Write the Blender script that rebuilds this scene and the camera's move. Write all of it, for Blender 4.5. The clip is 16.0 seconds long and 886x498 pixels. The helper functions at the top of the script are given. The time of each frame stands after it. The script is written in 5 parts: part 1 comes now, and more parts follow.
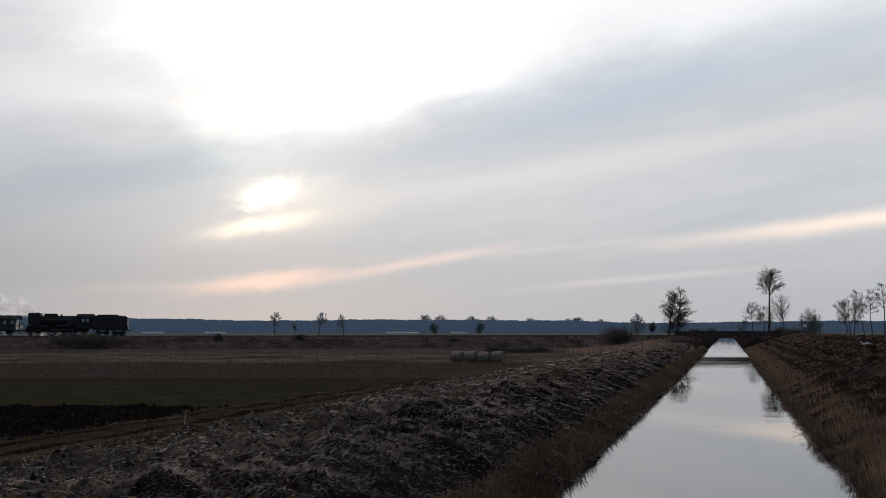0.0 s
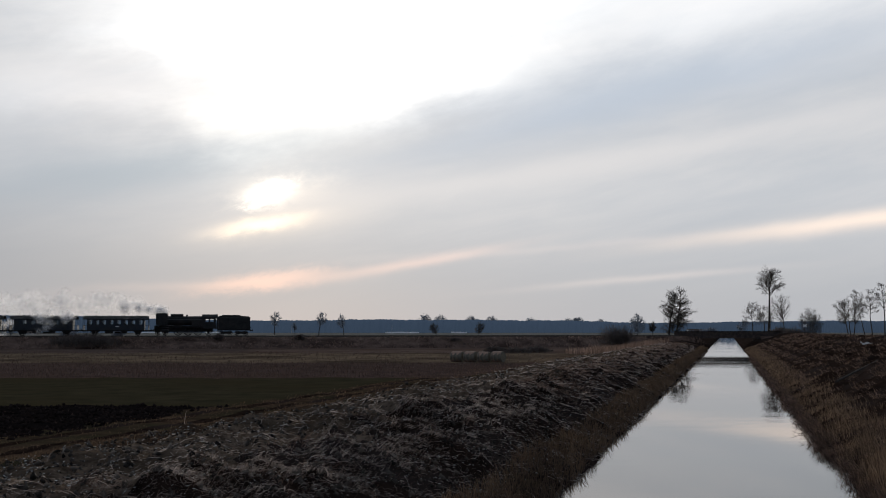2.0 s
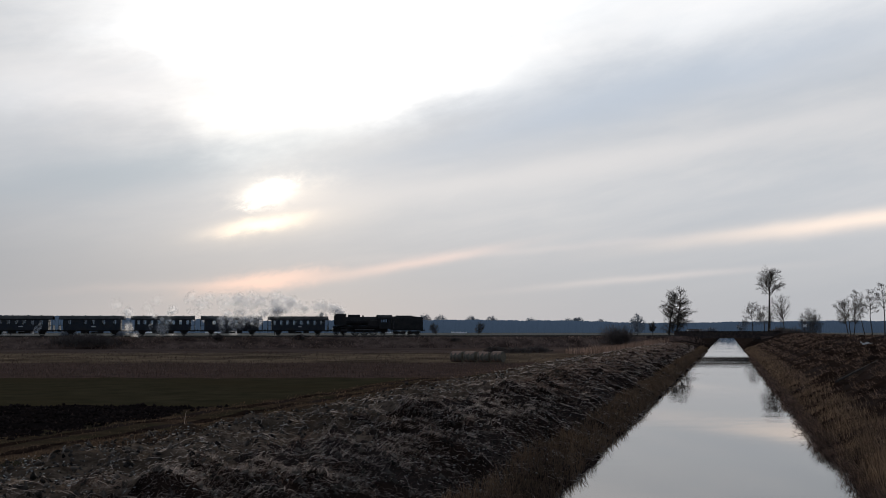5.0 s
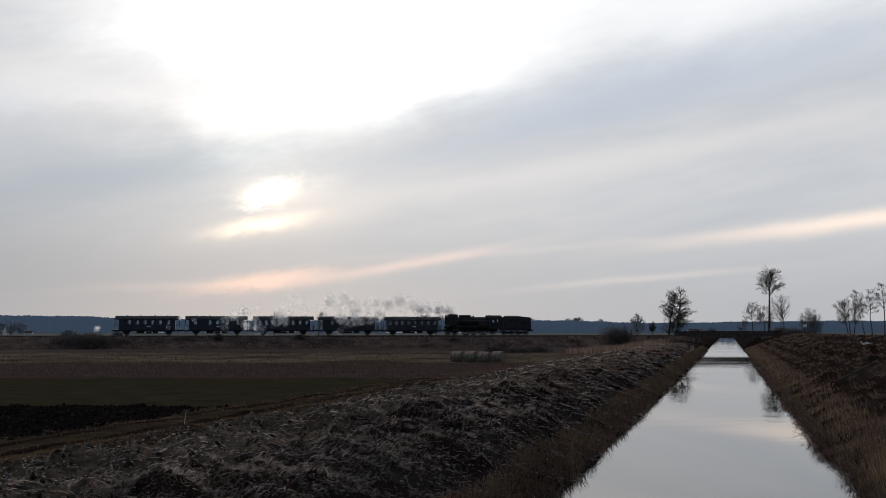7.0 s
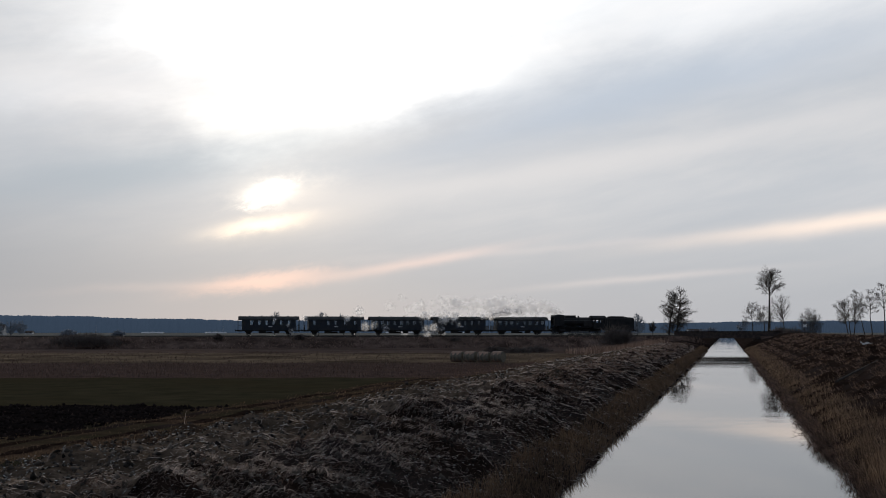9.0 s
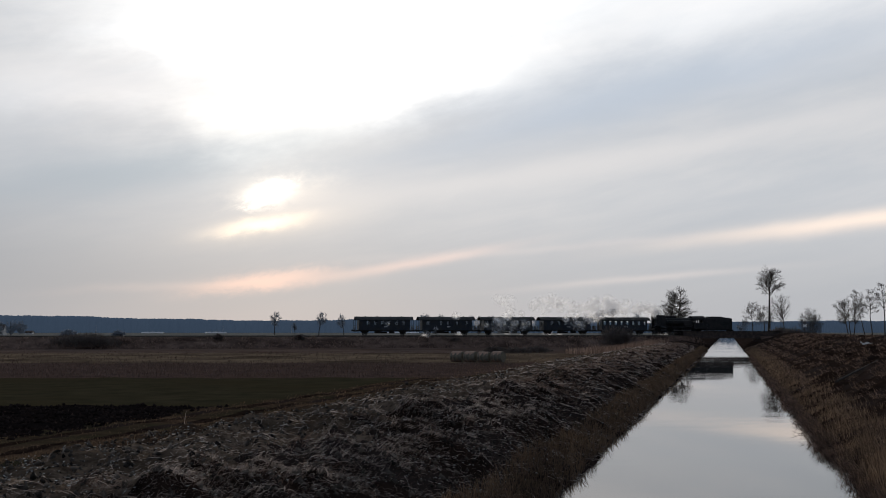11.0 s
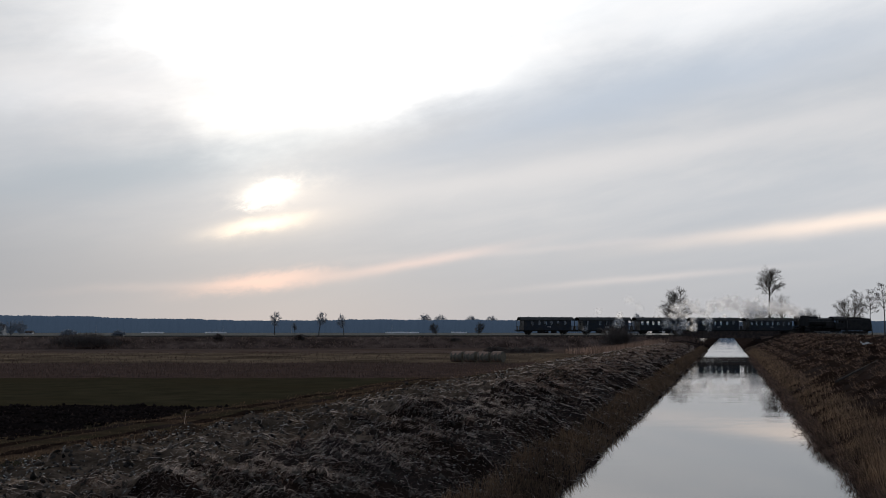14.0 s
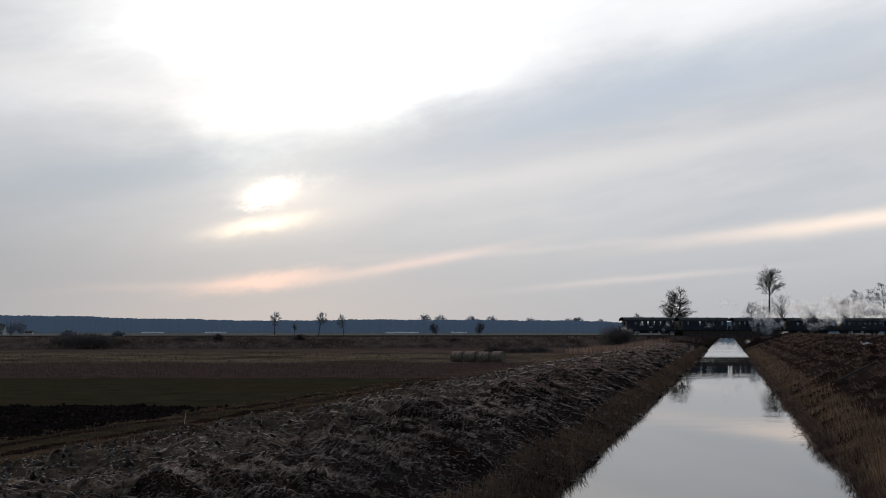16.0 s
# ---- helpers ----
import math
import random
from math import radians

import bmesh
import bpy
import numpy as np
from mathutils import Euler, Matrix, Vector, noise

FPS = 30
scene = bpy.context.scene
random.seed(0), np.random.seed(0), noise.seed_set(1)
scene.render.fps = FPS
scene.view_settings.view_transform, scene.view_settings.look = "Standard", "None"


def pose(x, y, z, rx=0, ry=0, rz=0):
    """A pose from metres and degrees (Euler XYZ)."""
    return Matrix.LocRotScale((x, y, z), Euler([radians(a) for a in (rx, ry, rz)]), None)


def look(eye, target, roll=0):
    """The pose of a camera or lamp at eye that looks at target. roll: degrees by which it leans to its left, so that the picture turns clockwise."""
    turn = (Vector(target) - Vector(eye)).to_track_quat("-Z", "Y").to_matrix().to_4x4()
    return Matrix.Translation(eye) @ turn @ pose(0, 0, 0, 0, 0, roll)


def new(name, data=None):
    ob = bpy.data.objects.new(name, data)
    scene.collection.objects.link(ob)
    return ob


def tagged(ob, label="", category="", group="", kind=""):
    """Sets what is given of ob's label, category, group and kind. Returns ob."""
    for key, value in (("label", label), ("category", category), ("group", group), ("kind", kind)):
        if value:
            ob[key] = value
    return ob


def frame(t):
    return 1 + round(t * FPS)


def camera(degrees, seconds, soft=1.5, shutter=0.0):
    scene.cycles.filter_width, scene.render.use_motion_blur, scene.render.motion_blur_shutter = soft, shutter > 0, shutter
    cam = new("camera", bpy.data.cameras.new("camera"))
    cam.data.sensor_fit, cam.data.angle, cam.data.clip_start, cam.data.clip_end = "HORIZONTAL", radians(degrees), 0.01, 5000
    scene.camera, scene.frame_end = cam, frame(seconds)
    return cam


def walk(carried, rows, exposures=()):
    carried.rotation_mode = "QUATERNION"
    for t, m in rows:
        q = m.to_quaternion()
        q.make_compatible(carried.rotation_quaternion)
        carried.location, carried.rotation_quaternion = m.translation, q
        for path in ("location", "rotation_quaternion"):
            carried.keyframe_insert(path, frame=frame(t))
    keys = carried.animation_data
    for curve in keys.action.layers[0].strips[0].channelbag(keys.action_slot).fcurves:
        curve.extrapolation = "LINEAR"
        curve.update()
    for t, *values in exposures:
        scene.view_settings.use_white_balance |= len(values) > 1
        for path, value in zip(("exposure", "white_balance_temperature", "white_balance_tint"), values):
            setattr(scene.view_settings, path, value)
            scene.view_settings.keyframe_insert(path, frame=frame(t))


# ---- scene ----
H_EYE = 3.6
cam = camera(48, 16.0, soft=0.95)
EYE = pose(0, 0, H_EYE, 90 + 4.675, 0, 0)
walk(cam, [(0.0, EYE), (16.0, EYE)], exposures=[(0.0, 0.0), (16.0, 0.0)])

# steam is seen through many thin layers
scene.cycles.transparent_max_bounces = 256

# ---------------------------------------------------------------- world and sun
SUN_AZ, SUN_EL = radians(-9.9), radians(7.8)


def build_world():
    w = bpy.data.worlds.new("evening_sky")
    scene.world = w
    w.use_nodes = True
    nt = w.node_tree
    nt.nodes.clear()
    N, L = nt.nodes, nt.links

    def math_node(op, a, b=None, c=None, clamp=False):
        n = N.new("ShaderNodeMath")
        n.operation, n.use_clamp = op, clamp
        for i, v in enumerate((a, b, c)):
            if v is None:
                continue
            if isinstance(v, (int, float)):
                n.inputs[i].default_value = v
            else:
                L.new(v, n.inputs[i])
        return n.outputs[0]

    def mix(fac, a, b, kind="MIX"):
        n = N.new("ShaderNodeMix")
        n.data_type, n.blend_type = "RGBA", kind
        for i, v in ((0, fac), (6, a), (7, b)):
            if isinstance(v, (int, float)):
                n.inputs[i].default_value = v
            elif isinstance(v, tuple):
                n.inputs[i].default_value = (*v, 1)
            else:
                L.new(v, n.inputs[i])
        return n.outputs[2]

    co = N.new("ShaderNodeTexCoord").outputs["Generated"]
    sep = N.new("ShaderNodeSeparateXYZ")
    L.new(co, sep.inputs[0])
    x, y, z = sep.outputs
    az = math_node("ARCTAN2", x, y)
    el = math_node("ARCSINE", z)
    vec = N.new("ShaderNodeCombineXYZ")
    # streaks climb gently from the sun's side across the sky
    tilt = math_node("MULTIPLY_ADD", az, -0.17, el)
    L.new(az, vec.inputs[0])
    L.new(tilt, vec.inputs[1])

    def noise_tex(sx, sy, detail=4.0, rough=0.55, seed=0.0, dist=0.0):
        m = N.new("ShaderNodeMapping")
        L.new(vec.outputs[0], m.inputs[0])
        m.inputs["Scale"].default_value = (sx, sy, 1)
        m.inputs["Location"].default_value = (seed, seed * 1.7, seed)
        t = N.new("ShaderNodeTexNoise")
        L.new(m.outputs[0], t.inputs["Vector"])
        t.inputs["Scale"].default_value, t.inputs["Detail"].default_value = 1.0, detail
        t.inputs["Roughness"].default_value, t.inputs["Distortion"].default_value = rough, dist
        return t.outputs[0]

    def ramp(v, lo, hi):
        n = N.new("ShaderNodeMapRange")
        n.interpolation_type = "SMOOTHSTEP"
        L.new(v, n.inputs[0])
        n.inputs[1].default_value, n.inputs[2].default_value = lo, hi
        return n.outputs[0]

    warp = math_node("MULTIPLY_ADD", noise_tex(7, 16, 5, 0.6, 3.1), 0.06, -0.03)
    warp2 = math_node("MULTIPLY_ADD", noise_tex(22, 60, 4, 0.6, 8.3), 0.016, -0.008)
    wob = math_node("ADD", warp, warp2)

    ragged = math_node("MULTIPLY_ADD", noise_tex(40, 75, 5, 0.65, 4.4, 0.3), 0.05, -0.025)

    def blob(a0, e0, wa, we, slope=0.0, amount=1.0, power=1.0, by=None):
        """A soft lens of cloud light at that azimuth and elevation."""
        da = math_node("SUBTRACT", az, a0)
        de = math_node("SUBTRACT", math_node("MULTIPLY_ADD", da, -slope, el), e0)
        da = math_node("MULTIPLY_ADD", by or wob, amount * 0.8, da)
        de = math_node("MULTIPLY_ADD", by or wob, amount * 0.5, de)
        q = math_node("ADD", math_node("POWER", math_node("ABSOLUTE", math_node("DIVIDE", da, wa)), 2.0),
                      math_node("POWER", math_node("ABSOLUTE", math_node("DIVIDE", de, we)), 2.0))
        return math_node("EXPONENT", math_node("MULTIPLY", math_node("POWER", q, power), -1.0))

    sky = N.new("ShaderNodeTexSky")
    sky.sky_type, sky.sun_disc = "NISHITA", False
    sky.sun_elevation, sky.sun_rotation = SUN_EL, SUN_AZ
    clear = mix(1.0, sky.outputs[0], (0.06, 0.06, 0.06), "MULTIPLY")

    # veil of high cloud: blue-grey with paler streaks
    streak = ramp(noise_tex(2.2, 13, 5, 0.55, 1.3, 0.3), 0.36, 0.66)
    fine = ramp(noise_tex(8, 30, 6, 0.62, 5.7, 0.5), 0.3, 0.75)
    tone = math_node("MULTIPLY_ADD", fine, 0.35, math_node("MULTIPLY", streak, 0.65), clamp=True)
    veil = mix(tone, (0.555, 0.585, 0.63), (0.69, 0.69, 0.705))
    low = ramp(el, 0.15, 0.01)
    veil = mix(math_node("MULTIPLY", low, 0.85), veil, (0.45, 0.467, 0.502))
    # a bluish bank of thicker cloud lies aslant below the brightness
    veil = mix(math_node("MULTIPLY", blob(0.19, 0.232, 0.34, 0.030, 0.17, 1.0), 0.8), veil, (0.50, 0.57, 0.67))
    veil = mix(math_node("MULTIPLY", blob(-0.30, 0.152, 0.20, 0.022, 0.16, 0.8), 0.9), veil, (0.45, 0.515, 0.58))
    veil = mix(math_node("MULTIPLY", blob(-0.06, 0.190, 0.13, 0.018, 0.24, 0.9), 0.7), veil, (0.60, 0.61, 0.635))
    veil = mix(math_node("MULTIPLY", blob(0.16, 0.166, 0.34, 0.013, 0.15, 0.7), 0.75), veil, (0.755, 0.74, 0.745))
    veil = mix(math_node("MULTIPLY", blob(-0.50, 0.05, 0.24, 0.09, 0.0, 0.5), 0.8), veil, (0.35, 0.372, 0.41))
    # the sky darkens overhead and away from the sunset
    away = ramp(y, 0.75, -0.5)
    veil = mix(away, veil, (0.19, 0.235, 0.315))
    high = ramp(z, 0.33, 0.7)
    veil = mix(high, veil, (0.175, 0.21, 0.265))
    col = mix(0.97, clear, veil)

    def add(colour, amount, c):
        return mix(1.0, c, mix(amount, (0, 0, 0), colour), "ADD")

    # brightness behind the torn upper cloud
    torn = ramp(noise_tex(6, 15, 6, 0.6, 2.2, 0.6), 0.30, 0.62)
    glow = blob(-0.105, 0.315, 0.235, 0.10, 0.10, 2.8, 1.3)
    core = blob(-0.155, 0.25, 0.085, 0.075, 0.2, 1.9, 1.3)
    col = add((0.52, 0.50, 0.465), math_node("MULTIPLY", glow, math_node("MULTIPLY_ADD", torn, 0.65, 0.35)), col)
    col = add((0.45, 0.42, 0.36), core, col)
    # torn edges of the brightness: a tongue on the sun's left, lobes on its right
    col = add((0.30, 0.285, 0.265), blob(-0.275, 0.280, 0.075, 0.022, 0.05, 1.3, 1.0), col)
    col = add((0.17, 0.155, 0.145), blob(-0.36, 0.225, 0.15, 0.028, 0.08, 1.3, 1.0), col)
    col = add((0.40, 0.375, 0.335), blob(-0.045, 0.236, 0.060, 0.024, 0.35, 1.5, 1.0), col)
    col = add((0.34, 0.325, 0.30), blob(0.030, 0.256, 0.045, 0.022, 0.2, 1.6, 1.0), col)
    col = add((0.14, 0.135, 0.13), blob(0.22, 0.290, 0.22, 0.028, 0.17, 1.4, 1.0), col)
    col = add((0.36, 0.35, 0.335), blob(0.12, 0.35, 0.45, 0.065, 0.0, 2.0, 1.0), col)
    col = add((0.05, 0.046, 0.04), blob(-0.17, 0.17, 0.15, 0.06), col)
    # the veiled sun, and lit rifts beneath it
    col = add((1.3, 1.12, 0.9), blob(-0.174, 0.1365, 0.0175, 0.0088, 0.18, 1.2, 0.9, ragged), col)
    col = add((0.24, 0.18, 0.115), blob(-0.160, 0.139, 0.050, 0.018, 0.1, 1.3, 1.0, ragged), col)
    col = add((0.72, 0.52, 0.30), blob(-0.182, 0.1045, 0.040, 0.0066, 0.19, 0.55, 1.0, ragged), col)
    col = add((0.17, 0.12, 0.065), blob(-0.165, 0.105, 0.075, 0.014, 0.15, 0.6), col)
    col = add((0.44, 0.20, 0.09), blob(-0.178, 0.0485, 0.062, 0.0085, 0.12, 0.6, 1.15, ragged), col)
    col = add((0.07, 0.04, 0.025), blob(-0.27, 0.043, 0.09, 0.004, 0.07, 0.5), col)
    col = add((0.26, 0.13, 0.07), blob(-0.03, 0.068, 0.085, 0.0050, 0.19, 0.4), col)
    col = add((0.06, 0.038, 0.026), blob(0.10, 0.082, 0.16, 0.0040, 0.06, 0.4), col)
    col = add((0.46, 0.29, 0.155), blob(0.42, 0.104, 0.165, 0.0078, 0.10, 0.35), col)
    col = add((0.13, 0.09, 0.065), blob(0.20, 0.0505, 0.11, 0.0035, 0.08, 0.3), col)

    bg = N.new("ShaderNodeBackground")
    L.new(col, bg.inputs[0])
    bg.inputs[1].default_value = 1.0
    out = N.new("ShaderNodeOutputWorld")
    L.new(bg.outputs[0], out.inputs[0])


build_world()
sun = new("sun", bpy.data.lights.new("sun", "SUN"))
sun.data.energy, sun.data.angle, sun.data.color = 2.2, radians(6), (1.0, 0.91, 0.80)
toward = Vector((math.sin(SUN_AZ) * math.cos(SUN_EL), math.cos(SUN_AZ) * math.cos(SUN_EL), math.sin(SUN_EL)))
sun.matrix_world = look(tuple(toward * 50), (0, 0, 0))


# ---------------------------------------------------------------- materials
def material(name, c1, c2, scale=3.0, rough=0.85, metal=0.0, bump=0.0, stain=None, stain_scale=0.25,
             island=0.0, spec=0.3, translucent=0.0, glow=None):
    """Two-tone noise with an optional larger stain, random shade per island and fine relief."""
    m = bpy.data.materials.new(name)
    m.use_nodes = True
    nt = m.node_tree
    N, L = nt.nodes, nt.links
    b = N["Principled BSDF"]
    b.inputs["Roughness"].default_value, b.inputs["Metallic"].default_value = rough, metal
    b.inputs["Specular IOR Level"].default_value = spec
    co = N.new("ShaderNodeTexCoord").outputs["Object"]

    def tex(s, d):
        t = N.new("ShaderNodeTexNoise")
        L.new(co, t.inputs["Vector"])
        t.inputs["Scale"].default_value, t.inputs["Detail"].default_value = s, d
        t.inputs["Roughness"].default_value = 0.62
        return t.outputs[0]

    def mix(fac, a, c):
        n = N.new("ShaderNodeMix")
        n.data_type = "RGBA"
        for i, v in ((0, fac), (6, a), (7, c)):
            if isinstance(v, tuple):
                n.inputs[i].default_value = (*v, 1)
            elif isinstance(v, float):
                n.inputs[i].default_value = v
            else:
                L.new(v, n.inputs[i])
        return n.outputs[2]

    def ramp(v, lo, hi):
        n = N.new("ShaderNodeMapRange")
        L.new(v, n.inputs[0])
        n.inputs[1].default_value, n.inputs[2].default_value = lo, hi
        return n.outputs[0]

    grain = tex(scale, 6)
    col = mix(ramp(grain, 0.35, 0.68), c1, c2)
    if stain:
        col = mix(ramp(tex(stain_scale, 4), 0.45, 0.65), col, stain)
    if island:
        g = N.new("ShaderNodeNewGeometry")
        n = N.new("ShaderNodeHueSaturation")
        L.new(col, n.inputs["Color"])
        L.new(ramp_to(N, L, g.outputs["Random Per Island"], 1 - island, 1 + island), n.inputs["Value"])
        col = n.outputs[0]
    L.new(col, b.inputs["Base Color"])
    if bump:
        n = N.new("ShaderNodeBump")
        n.inputs["Strength"].default_value, n.inputs["Distance"].default_value = bump, 0.05
        L.new(tex(scale * 3, 5), n.inputs["Height"])
        L.new(n.outputs[0], b.inputs["Normal"])
    # faint emission, used to put haze over the far wood
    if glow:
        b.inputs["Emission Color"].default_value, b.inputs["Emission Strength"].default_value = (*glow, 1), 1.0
    if translucent:
        t = N.new("ShaderNodeBsdfTranslucent")
        L.new(col, t.inputs[0])
        s = N.new("ShaderNodeMixShader")
        s.inputs[0].default_value = translucent
        L.new(b.outputs[0], s.inputs[1])
        L.new(t.outputs[0], s.inputs[2])
        L.new(s.outputs[0], N["Material Output"].inputs[0])
    return m


def ramp_to(N, L, v, lo, hi):
    n = N.new("ShaderNodeMapRange")
    L.new(v, n.inputs[0])
    n.inputs[3].default_value, n.inputs[4].default_value = lo, hi
    return n.outputs[0]


def water_material():
    m = bpy.data.materials.new("still_water")
    m.use_nodes = True
    N, L = m.node_tree.nodes, m.node_tree.links
    b = N["Principled BSDF"]
    b.inputs["Base Color"].default_value = (0.04, 0.042, 0.04, 1)
    b.inputs["Roughness"].default_value, b.inputs["IOR"].default_value = 0.015, 1.95
    b.inputs["Specular IOR Level"].default_value = 0.5
    co = N.new("ShaderNodeTexCoord").outputs["Object"]
    mp = N.new("ShaderNodeMapping")
    mp.inputs["Rotation"].default_value = (0, 0, radians(16))
    mp.inputs["Scale"].default_value = (0.35, 1.0, 1)
    L.new(co, mp.inputs[0])
    t = N.new("ShaderNodeTexNoise")
    L.new(mp.outputs[0], t.inputs["Vector"])
    t.inputs["Scale"].default_value, t.inputs["Detail"].default_value = 1.3, 3
    u = N.new("ShaderNodeTexNoise")
    L.new(mp.outputs[0], u.inputs["Vector"])
    u.inputs["Scale"].default_value, u.inputs["Detail"].default_value = 0.09, 2
    k = N.new("ShaderNodeMapRange")
    L.new(u.outputs[0], k.inputs[0])
    k.inputs[1].default_value, k.inputs[2].default_value = 0.45, 0.62
    k.inputs[3].default_value, k.inputs[4].default_value = 0.15, 1.0
    n = N.new("ShaderNodeMath")
    n.operation = "MULTIPLY"
    L.new(t.outputs[0], n.inputs[0])
    L.new(k.outputs[0], n.inputs[1])
    p = N.new("ShaderNodeBump")
    p.inputs["Strength"].default_value, p.inputs["Distance"].default_value = 0.4, 0.02
    L.new(n.outputs[0], p.inputs["Height"])
    L.new(p.outputs[0], b.inputs["Normal"])
    return m


def glass_material():
    m = bpy.data.materials.new("carriage_glass")
    m.use_nodes = True
    N, L = m.node_tree.nodes, m.node_tree.links
    t, g, s = N.new("ShaderNodeBsdfTransparent"), N.new("ShaderNodeBsdfGlossy"), N.new("ShaderNodeMixShader")
    t.inputs[0].default_value = (0.93, 0.95, 0.94, 1)
    g.inputs["Roughness"].default_value = 0.05
    s.inputs[0].default_value = 0.08
    L.new(t.outputs[0], s.inputs[1]), L.new(g.outputs[0], s.inputs[2])
    L.new(s.outputs[0], N["Material Output"].inputs[0])
    return m


def steam_material(name, thick, translucent):
    """White vapour, denser towards a puff's middle and torn by noise."""
    m = bpy.data.materials.new(name)
    m.use_nodes = True
    N, L = m.node_tree.nodes, m.node_tree.links
    N.remove(N["Principled BSDF"])
    co = N.new("ShaderNodeTexCoord").outputs["Object"]
    far = N.new("ShaderNodeVectorMath")
    far.operation = "LENGTH"
    L.new(co, far.inputs[0])
    dense = N.new("ShaderNodeMapRange")
    dense.interpolation_type = "SMOOTHSTEP"
    L.new(far.outputs["Value"], dense.inputs[0])
    for i, v in ((1, 1.40), (2, 0.40), (3, 0.0), (4, thick)):
        dense.inputs[i].default_value = v
    t = N.new("ShaderNodeTexNoise")
    L.new(co, t.inputs["Vector"])
    t.inputs["Scale"].default_value, t.inputs["Detail"].default_value, t.inputs["Roughness"].default_value = 1.9, 5, 0.65
    torn = N.new("ShaderNodeMapRange")
    L.new(t.outputs[0], torn.inputs[0])
    torn.inputs[1].default_value, torn.inputs[2].default_value = 0.38, 0.60
    k = N.new("ShaderNodeMath")
    k.operation = "MULTIPLY"
    L.new(dense.outputs[0], k.inputs[0]), L.new(torn.outputs[0], k.inputs[1])
    d, r, p = N.new("ShaderNodeBsdfDiffuse"), N.new("ShaderNodeBsdfTranslucent"), N.new("ShaderNodeBsdfTransparent")
    d.inputs[0].default_value = r.inputs[0].default_value = (0.95, 0.95, 0.96, 1)
    a, b = N.new("ShaderNodeMixShader"), N.new("ShaderNodeMixShader")
    a.inputs[0].default_value = translucent
    L.new(d.outputs[0], a.inputs[1]), L.new(r.outputs[0], a.inputs[2])
    L.new(k.outputs[0], b.inputs[0]), L.new(p.outputs[0], b.inputs[1]), L.new(a.outputs[0], b.inputs[2])
    L.new(b.outputs[0], N["Material Output"].inputs[0])
    return m


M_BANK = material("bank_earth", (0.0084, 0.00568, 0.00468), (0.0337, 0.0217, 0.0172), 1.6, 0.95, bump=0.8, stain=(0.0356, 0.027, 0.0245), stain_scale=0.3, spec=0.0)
M_GRAVEL = material("trodden_gravelly_earth", (0.0577, 0.0425, 0.0319), (0.19, 0.144, 0.11), 5.0, 0.95, bump=0.9, stain=(0.054, 0.0394, 0.0281), stain_scale=0.5, spec=0.0)
M_MARGIN = material("dry_grass_margin", (0.03465, 0.02345, 0.0171), (0.08415, 0.05558, 0.03676), 1.2, 0.95, bump=0.7, stain=(0.03762, 0.03474, 0.02052), stain_scale=0.18, spec=0.0)
M_PLOUGH = material("ploughed_soil", (0.00792, 0.006176, 0.00608), (0.01936, 0.01467, 0.01368), 2.2, 0.95, bump=0.9, spec=0.0)
M_GREEN = material("winter_crop", (0.0315, 0.0289, 0.0176), (0.0542, 0.0459, 0.0283), 0.5, 0.95, bump=0.5, stain=(0.0437, 0.0357, 0.0207), stain_scale=0.08, spec=0.0)
M_CORN = material("maize_stubble_soil", (0.0455, 0.0311, 0.0273), (0.12, 0.0798, 0.0688), 0.8, 0.95, bump=0.6, stain=(0.0758, 0.0499, 0.0393), stain_scale=0.1, spec=0.0)
M_STRAW = material("mown_straw_strip", (0.0926, 0.0695, 0.0497), (0.226, 0.167, 0.116), 0.35, 0.95, bump=0.5, stain=(0.0566, 0.0415, 0.0302), stain_scale=0.06, spec=0.0)
M_FALLOW = material("brown_fallow", (0.0902, 0.0659, 0.0558), (0.151, 0.109, 0.0909), 0.4, 0.95, bump=0.4, stain=(0.0826, 0.0554, 0.0441), stain_scale=0.05, spec=0.0)
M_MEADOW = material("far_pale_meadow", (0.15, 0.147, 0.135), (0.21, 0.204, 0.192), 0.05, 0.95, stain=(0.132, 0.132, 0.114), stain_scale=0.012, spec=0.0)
M_EMBANK = material("embankment_grass", (0.0841, 0.059, 0.0498), (0.204, 0.142, 0.114), 0.5, 0.95, bump=0.6, stain=(0.0481, 0.0316, 0.0259), stain_scale=0.16, spec=0.0)
M_BALLAST = material("dark_ballast", (0.03, 0.027, 0.025), (0.075, 0.068, 0.063), 6, 0.9, bump=0.8, spec=0.0)
M_WATER = water_material()
M_GRASS = material("dead_grass", (0.129, 0.0867, 0.0683), (0.344, 0.238, 0.189), 0.8, 0.8, island=0.65, translucent=0.25)
# pale straw; the bright end of its range also paints in glints
M_LITTER = material("cut_stalks", (0.158, 0.124, 0.108), (0.63, 0.527, 0.47), 0.9, 0.75, island=0.7, translucent=0.3)
M_REED = material("pale_reed", (0.0842, 0.0601, 0.0445), (0.203, 0.142, 0.0976), 0.7, 0.75, island=0.75, translucent=0.3)
M_CLOD = material("soil_clod", (0.01056, 0.00772, 0.0076), (0.0308, 0.02316, 0.02128), 3.0, 0.95, island=0.4, spec=0.0)
M_STONES = material("crumbs_and_stones", (0.013, 0.011, 0.010), (0.137, 0.115, 0.0966), 3.0, 0.9, island=0.8, spec=0.1)
M_BARK = material("dark_bark", (0.028, 0.024, 0.021), (0.06, 0.052, 0.046), 2.5, 0.95, bump=0.5)
M_TWIG = material("bare_twigs", (0.05, 0.042, 0.038), (0.10, 0.085, 0.075), 1.0, 0.95, island=0.3)
